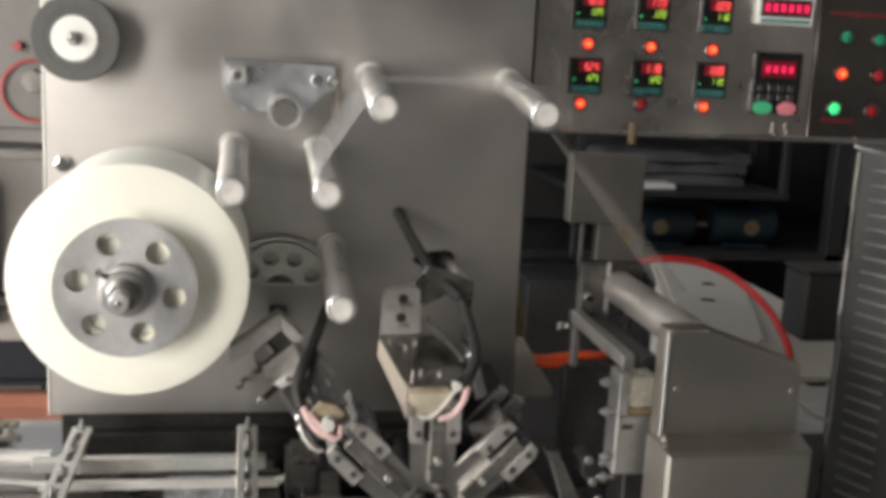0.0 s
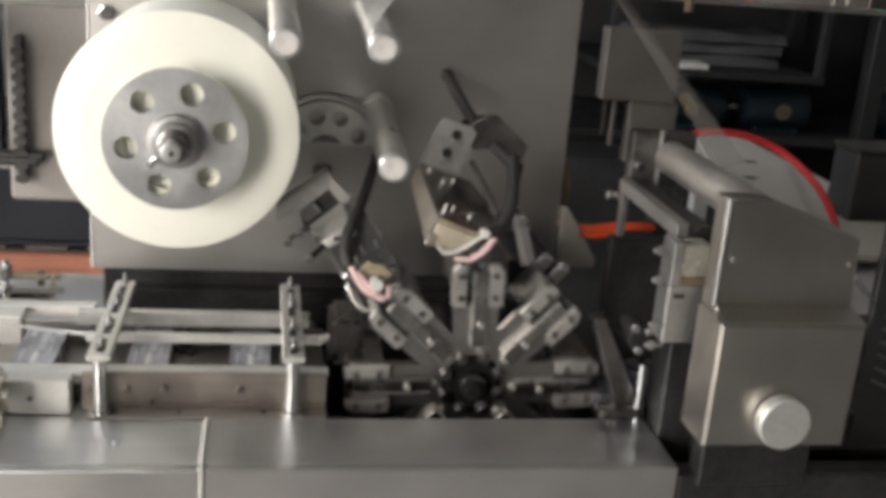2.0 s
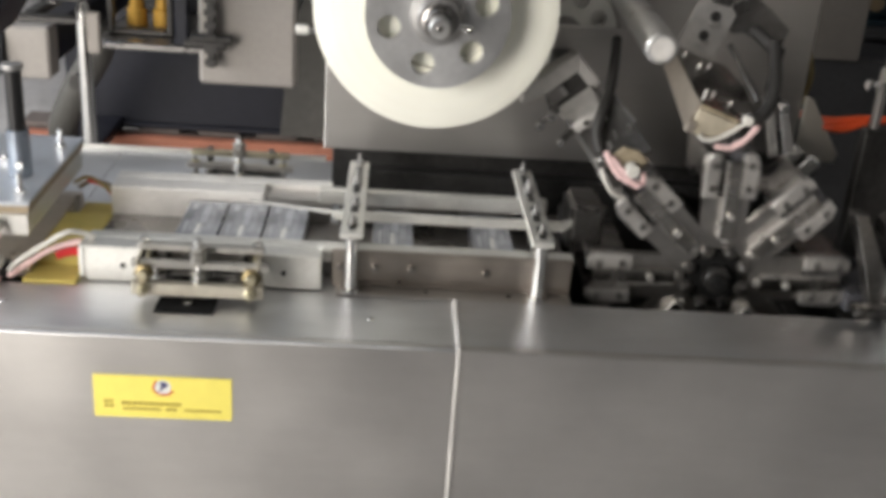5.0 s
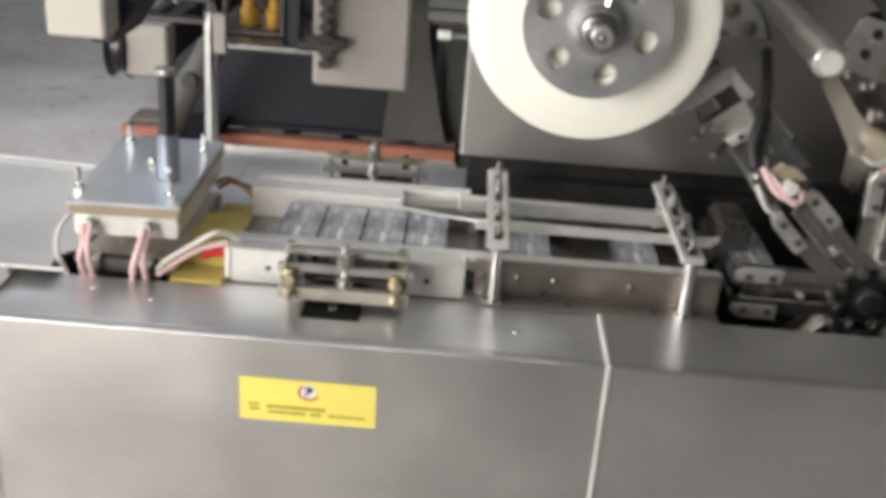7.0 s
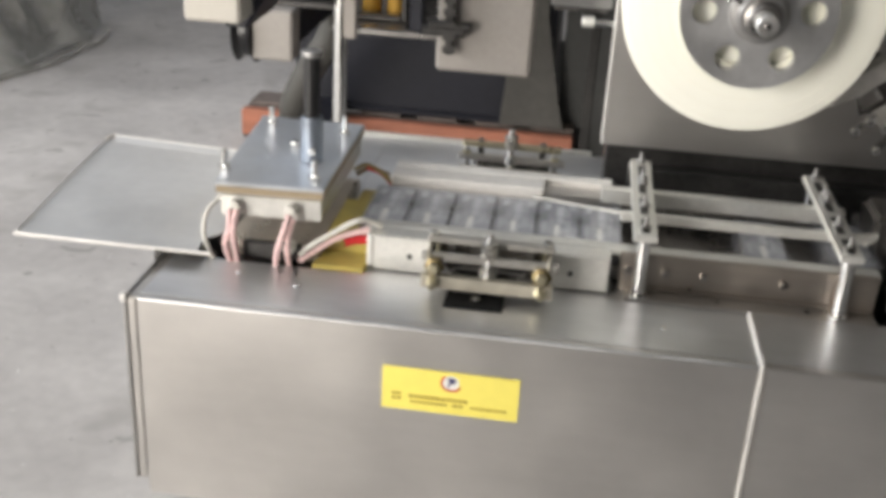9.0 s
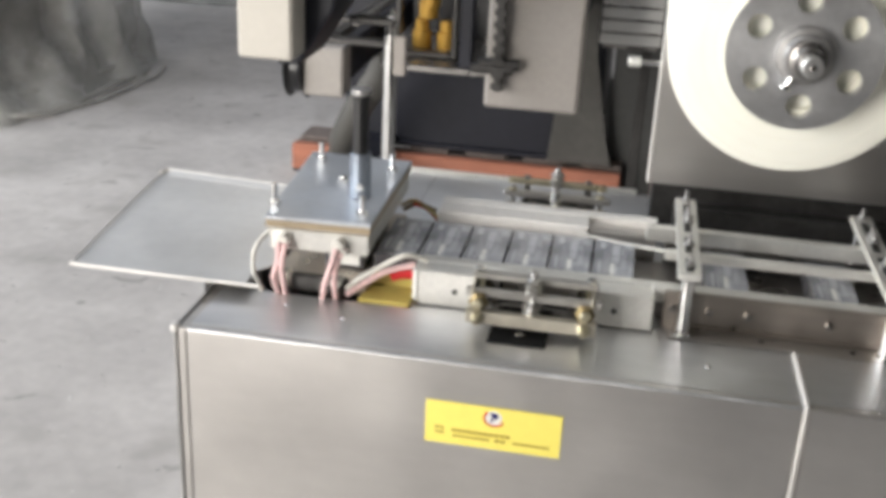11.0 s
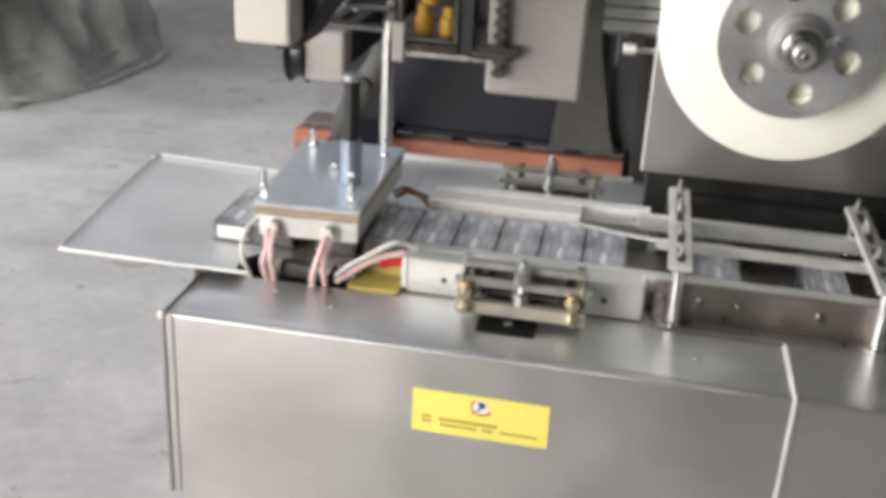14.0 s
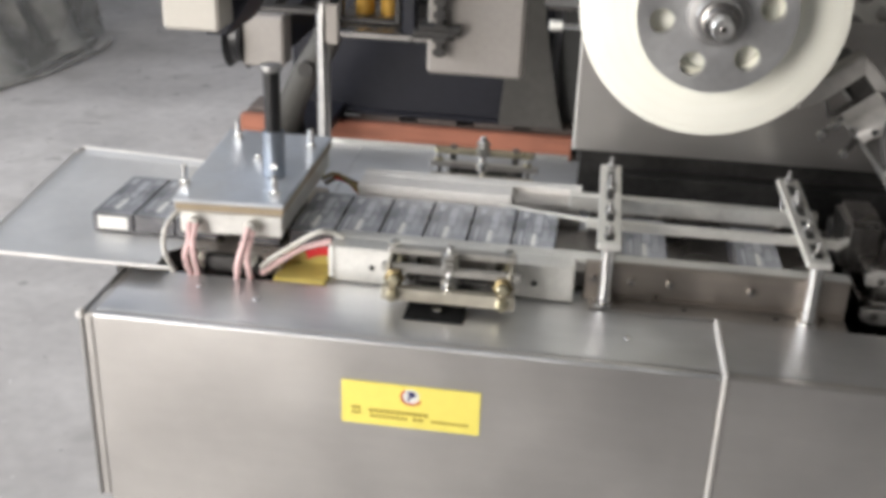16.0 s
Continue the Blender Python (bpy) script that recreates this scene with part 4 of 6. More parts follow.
part("top_plate", loft([[(0.022, 1.256, 0.943), (0.060, 1.256, 0.975), (0.073, 1.256, 0.966), (0.040, 1.256, 0.934)], [(0.030, 1.238, 0.942), (0.064, 1.238, 0.968), (0.075, 1.238, 0.961), (0.044, 1.238, 0.933)], [(0.037, 1.219, 0.938), (0.067, 1.219, 0.953), (0.078, 1.219, 0.947), (0.050, 1.219, 0.928)]]), JAWGREY, sj, "worn grey top plate")
for x, z in ((0.0345, 0.943), (0.0535, 0.9435)):
    part("cover_screw", bolt((x, 1.219, z), "y", 0.0036, -0.005, 0), CHROME, sj)
for x, y, z in ((0.063, 1.160, 0.919), (0.0655, 1.160, 0.906)):
    part("clip_screw", bolt((x, y, z), "y", 0.0034, -0.004, 0), CHROME, sj)
part("front_clip", loft([[(0.066, 1.160, 0.898), (0.076, 1.160, 0.904), (0.066, 1.160, 0.926), (0.058, 1.160, 0.920)], [(0.066, 1.166, 0.898), (0.076, 1.166, 0.904), (0.066, 1.166, 0.926), (0.058, 1.166, 0.920)]]), GUN, sj)
for x, y, z in ((0.099, 1.200, 0.9445), (0.084, 1.196, 0.9385), (0.077, 1.182, 0.931), (0.066, 1.225, 0.9475)):
    part("stud", tube([(x, y, z - 0.004), (x - 0.004, y - 0.001, z + 0.004)], 0.0018, 8, 2), ARMSTEEL, sj)
part("edge_rail", tube([(0.081, 1.258, 0.9715), (0.093, 1.236, 0.960), (0.105, 1.208, 0.948)], 0.0026, 8, 4), ARMSTEEL, sj)
part("insulation", prism([(0.072, 0.921), (0.086, 0.935), (0.103, 0.931), (0.114, 0.921), (0.096, 0.900), (0.080, 0.906)], 1.162, 1.1695, bevel=0.0012), BROWNBEIGE, sj, "browned heater insulation")
part("bracket_leg", prism([(0.043, 1.008), (-0.012, 0.966), (-0.012, 0.948), (0.014, 0.9605), (0.046, 0.9875)], 1.262, 1.290, bevel=0.001), JAWGREY, sj, "grey angle bracket")
part("bracket_leg", prism([(0.0436, 1.0074), (0.0715, 0.979), (0.0685, 0.962), (0.0466, 0.9870)], 1.262, 1.290, bevel=0.001), JAWGREY, sj)
# dark block fills the opening inside the bracket
part("dark_infill", prism([(0.0462, 0.9865), (0.068, 0.9615), (0.056, 0.948), (0.020, 0.938), (0.014, 0.9595)], 1.272, 1.288, bevel=0.001), DARK, sj)
part("web", prism([(0.027, 0.968), (0.0305, 0.971), (0.039, 0.961), (0.0355, 0.958)], 1.264, 1.2715, bevel=0.0005), ARMSTEEL, sj)
part("rear_plate", prism([(0.014, 0.9600), (0.026, 0.9690), (0.036, 0.9570), (0.022, 0.9450)], 1.2655, 1.2715, bevel=0.0005), GUN, sj)
part("spring_bolt", tube([(-0.001, 1.200, 0.942), (0.012, 1.206, 0.952), (0.024, 1.232, 0.950)], 0.0030, 8, 4), HUBDARK, sj)
for x, y, z in ((0.0005, 1.199, 0.9435), (0.013, 1.203, 0.953)):
    part("spring_nut", bolt((x, y, z), "y", 0.0050, -0.007), CHROME, sj)
part("spring_nut", bolt((0.025, 1.203, 0.925), "y", 0.0046, -0.007), CHROME, sj)
part("lower_stay", tube([(0.025, 1.202, 0.925), (0.034, 1.216, 0.928), (0.047, 1.240, 0.935)], 0.0038, 8, 4), HUBDARK, sj)
part("mount_bar", B(0.034, 0.056, 1.2905, 1.4165, 0.962, 0.984, 0.002), DARK, sj)
part("pink_wire", tube([(0.0680, 1.163, 0.9290), (0.074, 1.155, 0.918), (0.084, 1.149, 0.907), (0.103, 1.150, 0.897)], 0.0036, 8, 8, wrap=0.1), PINK, sj)
part("pink_wire", tube([(0.0740, 1.160, 0.9240), (0.084, 1.151, 0.914), (0.094, 1.148, 0.904), (0.107, 1.151, 0.900), (0.108, 1.154, 0.912)], 0.0032, 8, 8, wrap=0.1), PINK, sj)
part("white_wire", tube([(0.0640, 1.158, 0.912), (0.0700, 1.153, 0.898), (0.0790, 1.153, 0.887), (0.0900, 1.158, 0.882)], 0.0024, 8, 8, wrap=0.08), WHITEWIRE, sj)
part("connector", rod((0.0945, 1.143, 0.915), "y", 0.0072, 0.014), WHITEWIRE, sj)

# cables out of the plate
cable = thing("jaw_cable", "black cable hanging from a hole in the plate", "cable")
part("sleeve", tube([(0.1965, 1.430, 1.104), (0.1985, 1.400, 1.099), (0.208, 1.350, 1.078), (0.222, 1.300, 1.055), (0.238, 1.264, 1.041), (0.2505, 1.242, 1.030)], 0.0070, 12, 8), CABLEGREY, cable)
cable2 = thing("jaw_cable", "black cable running from a grommet down to the side jaw", "cable")
part("sleeve", tube([(0.116, 1.415, 1.000), (0.102, 1.345, 0.990), (0.085, 1.265, 0.975), (0.068, 1.211, 0.958), (0.062, 1.198, 0.940), (0.067, 1.190, 0.920)], 0.0060, 12, 8), CABLEGREY, cable2)
part("grommet", rod((0.116, 1.4085, 1.001), "y", 0.0105, 0.007, 0.002), BLACK, cable2)

# ---- guide frame: two slotted bars on posts, long rails ----
def guide_stand(x):
    t = thing("guide_stand", "slotted aluminium cross bar on chromed posts", "guide stand", (x, 0, 0), "guide stands")
    part("post", rod((0.0, 1.150, 0.759), "z", 0.0072, 0.0665, 0.001), CHROME, t)
    part("foot", spin([(0, 0), (0.011, 0), (0.011, 0.003), (0, 0.003)], 20, "z", (0, 1.150, 0.7625)), CHROME, t)
    part("post", rod((0.0, 1.364, 0.759), "z", 0.0062, 0.0665, 0.001), CHROME, t)
    part("cross_bar", B(-0.012, 0.012, 1.140, 1.374, 0.826, 0.833, 0.001), GALV, t, "flat aluminium bar with slots")
    for y0, y1 in ((1.150, 1.185), (1.200, 1.245), (1.262, 1.305), (1.32, 1.352)):
        part("slot", B(-0.004, 0.004, y0, y1, 0.8327, 0.8334, 0), DARK, t)
    for y in (1.160, 1.222, 1.290, 1.305, 1.364):
        part("screw", bolt((0, y, 0.8333), "z", 0.0056, 0.0040, 0.002), ARMSTEEL if y > 1.2 else GUN, t)
        part("stud", rod((0, y, 0.8340), "z", 0.0022, 0.0125), ARMSTEEL, t)
    return t
g1 = guide_stand(-0.191)
copy_thing(g1, pose(0.010, 0, 0))
rails = thing("guide_rail", "long pale aluminium guide rail under the cross bars", "rail", group="guide rails")
part("rail", B(-0.235, 0.032, 1.286, 1.298, 0.808, 0.8255, 0.001), GALV, rails)
rails2 = thing("guide_rail", "long pale aluminium guide rail under the cross bars", "rail", group="guide rails")
part("rail", B(-0.215, 0.040, 1.219, 1.226, 0.8145, 0.8255, 0.001), GALV, rails2)
part("thin_end", sheet([[(-0.2152, 1.2195, 0.8245), (-0.2152, 1.2255, 0.8245)], [(-0.255, 1.238, 0.821), (-0.255, 1.243, 0.821)], [(-0.312, 1.262, 0.8175), (-0.312, 1.266, 0.8175)]], 0.0022), GALV, rails2)
part("bent_tip", prism([(0.040, 0.825), (0.052, 0.828), (0.052, 0.822), (0.040, 0.813)], 1.217, 1.226), GALV, rails2)
chan = thing("side_channel", "bolted channel wall with brown heat stains on the deck", "channel")
part("wall_plate", B(-0.212, 0.048, 1.164, 1.169, 0.760, 0.803, 0.001), STAIN, chan)
part("base_flange", B(-0.205, 0.048, 1.140, 1.1635, 0.7592, 0.7625, 0.0006), STEEL, chan)
part("lower_lip", B(-0.190, 0.046, 1.1605, 1.1638, 0.7662, 0.7682, 0.0005), STAIN, chan, "brown stained lip")
part("top_rail", B(-0.225, 0.050, 1.1695, 1.187, 0.796, 0.803, 0.001), GALV, chan)
part("floor_strip", B(-0.25, 0.05, 1.188, 1.300, 0.7602, 0.7785, 0.001), GUN, chan, "dark slideway")
for x in (-0.203, -0.165, -0.126, -0.046, 0.012):
    part("bolt", bolt((x, 1.1638, 0.785), "y", 0.0040, -0.006, 0), GUN, chan)
for x in (-0.11, -0.02):
    part("seam_screw", bolt((x, 1.152, 0.7626), "z", 0.003, 0.002), GUN, chan)
back = thing("side_channel", "dark back wall of the carton channel", "channel")
part("wall_plate", B(-0.212, 0.05, 1.302, 1.308, 0.760, 0.800, 0.001), GUN, back)

# heated box rails on both sides of the carton row
fr = thing("heater_rail", "pale aluminium heater rail beside the cartons", "heater rail", group="heater rails")
part("rail_body", B(-0.470, -0.222, 1.150, 1.176, 0.7605, 0.800, 0.0015), GALV, fr)
part("top_lip", B(-0.472, -0.222, 1.1765, 1.192, 0.794, 0.801, 0.001), GALV, fr)
part("end_cap", B(-0.476, -0.4705, 1.150, 1.19, 0.764, 0.799, 0.001), WHITE, fr, "white end cap")
for x in (-0.430, -0.262):
    part("screw_hole", spin([(0, -0.0006), (0.003, -0.0006), (0.003, 0.0008), (0, 0.0008)], 12, "y", (x, 1.1498, 0.779)), DARK, fr)
rr_ = thing("heater_rail", "pale aluminium heater rail behind the cartons", "heater rail", group="heater rails")
part("rail_body", B(-0.478, -0.300, 1.300, 1.334, 0.7605, 0.812, 0.0015), RIM, rr_)
part("top_lip", B(-0.478, -0.222, 1.3345, 1.352, 0.804, 0.813, 0.001), RIM, rr_)
part("rail_extension", B(-0.2995, -0.222, 1.306, 1.334, 0.7605, 0.806, 0.001), STEEL, rr_)
solo("yellow_board", B(-0.575, -0.4765, 1.1785, 1.2985, 0.7602, 0.7775, 0.001), AMBER, "yellow insulation board under the carton row", "board")
slide = solo("slideway", B(-0.476, -0.2505, 1.178, 1.299, 0.7602, 0.7775, 0.001), GUN, "dark steel slideway under the carton row", "slideway")

# spring clamps holding the heater rails
def clamp(at, front=True):
    d = 0.0 if front else -0.011
    c = thing("spring_clamp", "yellow zinc spring clamp with bolts and nuts", "clamp", at, "spring clamps")
    part("upper_bar", B(-0.064, 0.064, -0.004, 0.006, 0.046 + d, 0.053 + d, 0.001), CLAMPGREY if front else ZINC, c)
    part("middle_bar", B(-0.068, 0.070, -0.020, -0.012, 0.0335 if front else 0.022, 0.0415 + d, 0.001), CLAMPGREY if front else STEEL, c)
    part("lower_bar", B(-0.066, 0.066, -0.031, -0.0205, 0.008 + d * 0.4, 0.0215 + d * 0.5, 0.001), CLAMPBAR, c)
    for x in (-0.054, 0.054):
        if not front:
            part("stud", rod((x * 1.05, -0.016, 0.012), "z", 0.0030, 0.026), ARMSTEEL, c)
            part("nut", bolt((x * 1.05, -0.016, 0.0302), "z", 0.0056, 0.004), ZINC, c)
            continue
        part("stud", tube([(x, -0.034, 0.0155), (x, -0.005, 0.035), (x, 0.006, 0.050)], 0.003, 8, 2), ZINC, c)
        part("side_plate", B(x - 0.008 if x < 0 else x + 0.0045, x - 0.0045 if x < 0 else x + 0.008, -0.024, 0.010, 0.010, 0.045, 0.001), CLAMPBAR, c)
        for y, z, r, m in ((-0.0315, 0.0155, 0.0066, ZINC), (-0.0205, 0.0290, 0.0105, BRASSDARK), (-0.0265, 0.0290, 0.0062, ZINC), (-0.0375, 0.0155, 0.0042, ZINC)):
            part("nut", bolt((x, y, z), "y", r, -0.006), m, c)
        part("top_nut", bolt((x * 1.06, 0.0, 0.0535), "z", 0.0055, 0.005, 0), CHROME, c)
    part("spring_bolt", rod((0, -0.017, 0.0), "z", 0.0040, 0.066), CHROME, c)
    part("spring", spin([(0.004, 0.020), (0.0088, 0.0215), (0.0055, 0.0235), (0.0088, 0.0255), (0.0055, 0.0275), (0.0088, 0.0295), (0.004, 0.0315)], 16, "z", (0, -0.017, 0)), CHROME, c)
    for z in (0.041, 0.047, 0.054):
        part("spring_nut", bolt((0, -0.017, z), "z", 0.0088, 0.0052), CLAMPGREY, c)
    if front:
        # dark strip added for the shade in the gap between the bars
        part("gap_shade_strip", B(-0.060, 0.060, 0.0105, 0.0135, 0.0185, 0.0458, 0.0006), GUN, c)
    part("anchor", B(-0.05, 0.05, 0.004, 0.022, -0.004, 0.018, 0.002), GUN, c)
    for x in (-0.04, 0.04):
        part("anchor_post", B(x - 0.004, x + 0.004, -0.003, 0.003, 0.0, 0.0465, 0.0005), GUN, c)
    return c
clamp((-0.344, 1.128, 0.7635))
clamp((-0.350, 1.469, 0.7635), front=False)
solo("clamp_block", B(-0.42, -0.235, 1.372, 1.412, 0.7592, 0.790, 0.001), STEEL, "small steel block behind the heater rail", "block")

# ---- heat press ----
press = thing("heat_press", "heated press plate with bolts and piston rod", "heat press", (-0.586, 1.26, 0.84))
part("top_plate", prism([(-0.052, -0.116), (0.063, -0.110), (0.060, 0.115), (-0.068, 0.115)], 0.0, 0.0045, "z"), PRESSZINC, press, "blue-grey zinc top plate")
part("insulation", prism([(-0.051, -0.115), (0.062, -0.109), (0.059, 0.113), (-0.066, 0.113)], -0.0085, -0.0002, "z"), BROWN, press, "brown insulation sheet")
part("heater", prism([(-0.046, -0.114), (0.060, -0.108), (0.057, 0.110), (-0.06, 0.110)], -0.034, -0.0087, "z", 0.002), GALV, press, "pale heater block")
for x, y in ((-0.052, -0.080), (-0.046, 0.080), (0.048, -0.088), (0.046, 0.066), (0.0, 0.012)):
    b = part("bolt", rod((x, y, 0.0046), "z", 0.0032, 0.024 if (x, y) != (0.0, 0.012) else 0.008), CHROME, press)
    part("nut", bolt((x, y, 0.0047), "z", 0.0065, 0.006), CHROME, b)
part("socket", rod((0.030, -0.028, 0.0046), "z", 0.0120, 0.052, 0.001), BLUETUBE, press, "blue-grey tube socket")
part("socket_screw", bolt((0.034, -0.0405, 0.020), "y", 0.005, -0.004), CHROME, press)
part("piston_rod", rod((0.030, -0.028, 0.05), "z", 0.0088, 0.072), BLACKP, press, "black piston rod")
part("rod_cap", spin([(0, 0), (0.0112, 0), (0.0118, 0.002), (0.0112, 0.006), (0, 0.007)], 24, "z", (0.030, -0.028, 0.1222)), ARMSTEEL, press, "grey rod cap")
for x, z in ((-0.030, -0.020), (0.030, -0.020)):
    part("terminal", rod((x, -0.123, z), "y", 0.0068, 0.011), WHITEWIRE, press)
low = thing("lower_heater", "pale lower heater block under the press", "heater", (-0.586, 1.26, 0.775))
part("block", B(-0.044, 0.058, -0.108, 0.105, -0.016, 0.003, 0.002), LIP, low)
part("front_block", B(-0.022, 0.040, -0.118, -0.1085, -0.014, 0.0060, 0.002), DARK, low, "dark front block")
part("bracket", B(-0.040, 0.058, -0.105, -0.098, -0.06, -0.0165, 0.001), GUN, low)
wires = thing("heater_wires", "pink braided and white heater wires", "wires")
for pts, m in (([(-0.620, 1.136, 0.818), (-0.618, 1.128, 0.800), (-0.622, 1.126, 0.782), (-0.616, 1.132, 0.752), (-0.614, 1.14, 0.73)], PINK),
               ([(-0.612, 1.136, 0.818), (-0.613, 1.126, 0.795), (-0.611, 1.130, 0.765), (-0.610, 1.14, 0.73)], PINK),
               ([(-0.556, 1.136, 0.818), (-0.560, 1.126, 0.800), (-0.566, 1.126, 0.780), (-0.570, 1.132, 0.752), (-0.572, 1.14, 0.73)], PINK),
               ([(-0.552, 1.138, 0.814), (-0.556, 1.128, 0.79), (-0.556, 1.134, 0.765), (-0.556, 1.145, 0.74)], PINK),
               ([(-0.634, 1.155, 0.826), (-0.644, 1.135, 0.812), (-0.645, 1.128, 0.788), (-0.636, 1.132, 0.758), (-0.628, 1.14, 0.735)], WHITEWIRE)):
    part("wire", tube(pts, 0.0032 if m is PINK else 0.0027, 8, 8, wrap=0.16), m, wires)
for x in (-0.620, -0.556):
    part("terminal", rod((x, 1.130, 0.781), "y", 0.0062, 0.016), WHITEWIRE, wires)
wires2 = thing("rail_wires", "white sleeve and red wire beside a yellow board", "wires")
part("white_sleeve", tube([(-0.546, 1.140, 0.772), (-0.535, 1.145, 0.782), (-0.510, 1.149, 0.799), (-0.487, 1.152, 0.813), (-0.474, 1.162, 0.809), (-0.464, 1.168, 0.803)], 0.0030, 8, 8, wrap=0.08), WHITEWIRE, wires2)
part("pink_wire", tube([(-0.546, 1.140, 0.765), (-0.530, 1.148, 0.776), (-0.505, 1.154, 0.792), (-0.476, 1.162, 0.800)], 0.0034, 8, 8, wrap=0.05), PINK, wires2)
part("red_sleeve", tube([(-0.502, 1.160, 0.783), (-0.490, 1.164, 0.786), (-0.4745, 1.168, 0.786)], 0.0050, 10, 4), RED, wires2)
solo("yellow_board", B(-0.532, -0.4765, 1.136, 1.1775, 0.7592, 0.7645, 0.001), AMBER, "yellow insulation board on the deck", "board")
solo("yellow_board", B(-0.520, -0.480, 1.302, 1.345, 0.7592, 0.772, 0.001), AMBER, "yellow insulation board on the deck", "board")
wires3 = thing("rail_wires", "red and yellow wires behind the carton row", "wires")
part("yellow_wire", tube([(-0.530, 1.335, 0.800), (-0.515, 1.338, 0.807), (-0.497, 1.330, 0.803), (-0.479, 1.318, 0.794)], 0.0024, 8, 6), AMBERDULL, wires3)
part("red_wire", tube([(-0.515, 1.345, 0.800), (-0.497, 1.338, 0.798), (-0.478, 1.323, 0.788)], 0.0028, 8, 6), REDHOSE, wires3)
part("dark_wire", tube([(-0.532, 1.36, 0.785), (-0.515, 1.362, 0.794), (-0.49, 1.355, 0.790)], 0.0030, 8, 6), OILBROWN, wires3)

# outfeed tray
tray = thing("outfeed_tray", "folded stainless outfeed tray at the machine's end", "tray")
part("tray_floor", prism([(-0.842, 1.106), (-0.648, 1.110), (-0.651, 1.145), (-0.634, 1.168), (-0.634, 1.406), (-0.870, 1.424), (-0.876, 1.418)], 0.7755, 0.7780, "z", 0.0006), TRAYSTEEL, tray)
part("rear_rim", tube([(-0.645, 1.408, 0.7792), (-0.74, 1.417, 0.7795), (-0.858, 1.426, 0.780), (-0.873, 1.424, 0.780), (-0.876, 1.410, 0.780)], 0.0026, 8, 8), RIM, tray, "bright rolled rim")
part("rear_fold", sheet([[(-0.866, 1.412, 0.7785), (-0.866, 1.423, 0.7805)], [(-0.648, 1.394, 0.7785), (-0.648, 1.405, 0.7805)]], 0.0008), TRAYSTEEL, tray, "folded back edge")
part("side_rim", tube([(-0.876, 1.409, 0.7797), (-0.862, 1.26, 0.7792), (-0.845, 1.112, 0.7790)], 0.0018, 8, 6), TRAYSTEEL, tray, "rolled rim")
part("front_rim", tube([(-0.846, 1.107, 0.7785), (-0.74, 1.106, 0.7785), (-0.632, 1.107, 0.7785)], 0.0022, 8, 6), RIM, tray, "bright rolled rim")
part("stay", B(-0.715, -0.699, 1.16, 1.40, 0.73, 0.7754, 0.001), DARK, tray)

# yellow label on the front panel, with plain print bars
lab = thing("maker_label", "yellow vinyl label with small printed lines", "label")
part("vinyl", B(-0.433, -0.299, 1.0238, 1.0249, 0.673, 0.720, 0.0), YELLOW, lab)
NAVYINK = surface("navy_print", (0.02, 0.02, 0.12), 0.5, 0.0, 60, 0.05, 10, 0.05, 0.0)
REDINK = surface("red_print", (0.60, 0.05, 0.02), 0.5, 0.0, 60, 0.05, 10, 0.05, 0.0)
OLIVE = surface("dark_print", (0.40, 0.30, 0.05), 0.5, 0.0, 60, 0.05, 10, 0.05, 0.0)
part("emblem_field", spin([(0.0, -0.0003), (0.0080, -0.0003), (0.0080, 0.0), (0.0, 0.0)], 28, "y", (-0.3655, 1.0238, 0.7085)), WHITE, lab, "white round field")
part("emblem", prism([(-0.3690, 0.7040), (-0.3665, 0.7040), (-0.3660, 0.7075), (-0.3625, 0.7080), (-0.3605, 0.7110), (-0.3625, 0.7140), (-0.3690, 0.7142), (-0.3672, 0.7100)], 1.0232, 1.0236, bevel=0), NAVYINK, lab, "navy emblem shape")
part("emblem_arc", tube([(-0.3715, 1.0234, 0.7150), (-0.3745, 1.0234, 0.7100), (-0.3735, 1.0234, 0.7040), (-0.3680, 1.0234, 0.7005), (-0.3600, 1.0234, 0.7010), (-0.3560, 1.0234, 0.7045)], 0.0010, 6, 6), REDINK, lab)
for x0, n, w, z, h in ((-0.4230, 2, 0.0050, 0.6895, 0.0030), (-0.4060, 11, 0.0053, 0.6875, 0.0036), (-0.4230, 2, 0.0050, 0.6842, 0.0030),
                       (-0.4045, 9, 0.0041, 0.6818, 0.0028), (-0.3630, 2, 0.0055, 0.6818, 0.0032), (-0.3450, 9, 0.0040, 0.6818, 0.0026)):
    for k in range(n):
        part("print_bar", B(x0 + k * w, x0 + (k + 0.80) * w, 1.0233, 1.0237, z, z + h, 0), OLIVE, lab)

# ---- cartons ----
PRINT = surface("silver_print", (0.46, 0.47, 0.505), 0.3, 0.0, 80, 0.1, 20, 0.1, 0.0)
PITCH, CZ = 0.047, 0.7895
carton = thing("carton", "small film-wrapped grey carton with white end label", "carton", (0, 0, 0), "cartons")
part("body", B(-0.0230, 0.0230, -0.057, 0.057, -0.0110, 0.0106, 0.0012), CARTONDK, carton)
part("top_print", B(-0.0218, 0.0218, -0.0555, 0.055, 0.0107, 0.0112, 0.0), CARTON, carton, "silver-grey printed top")
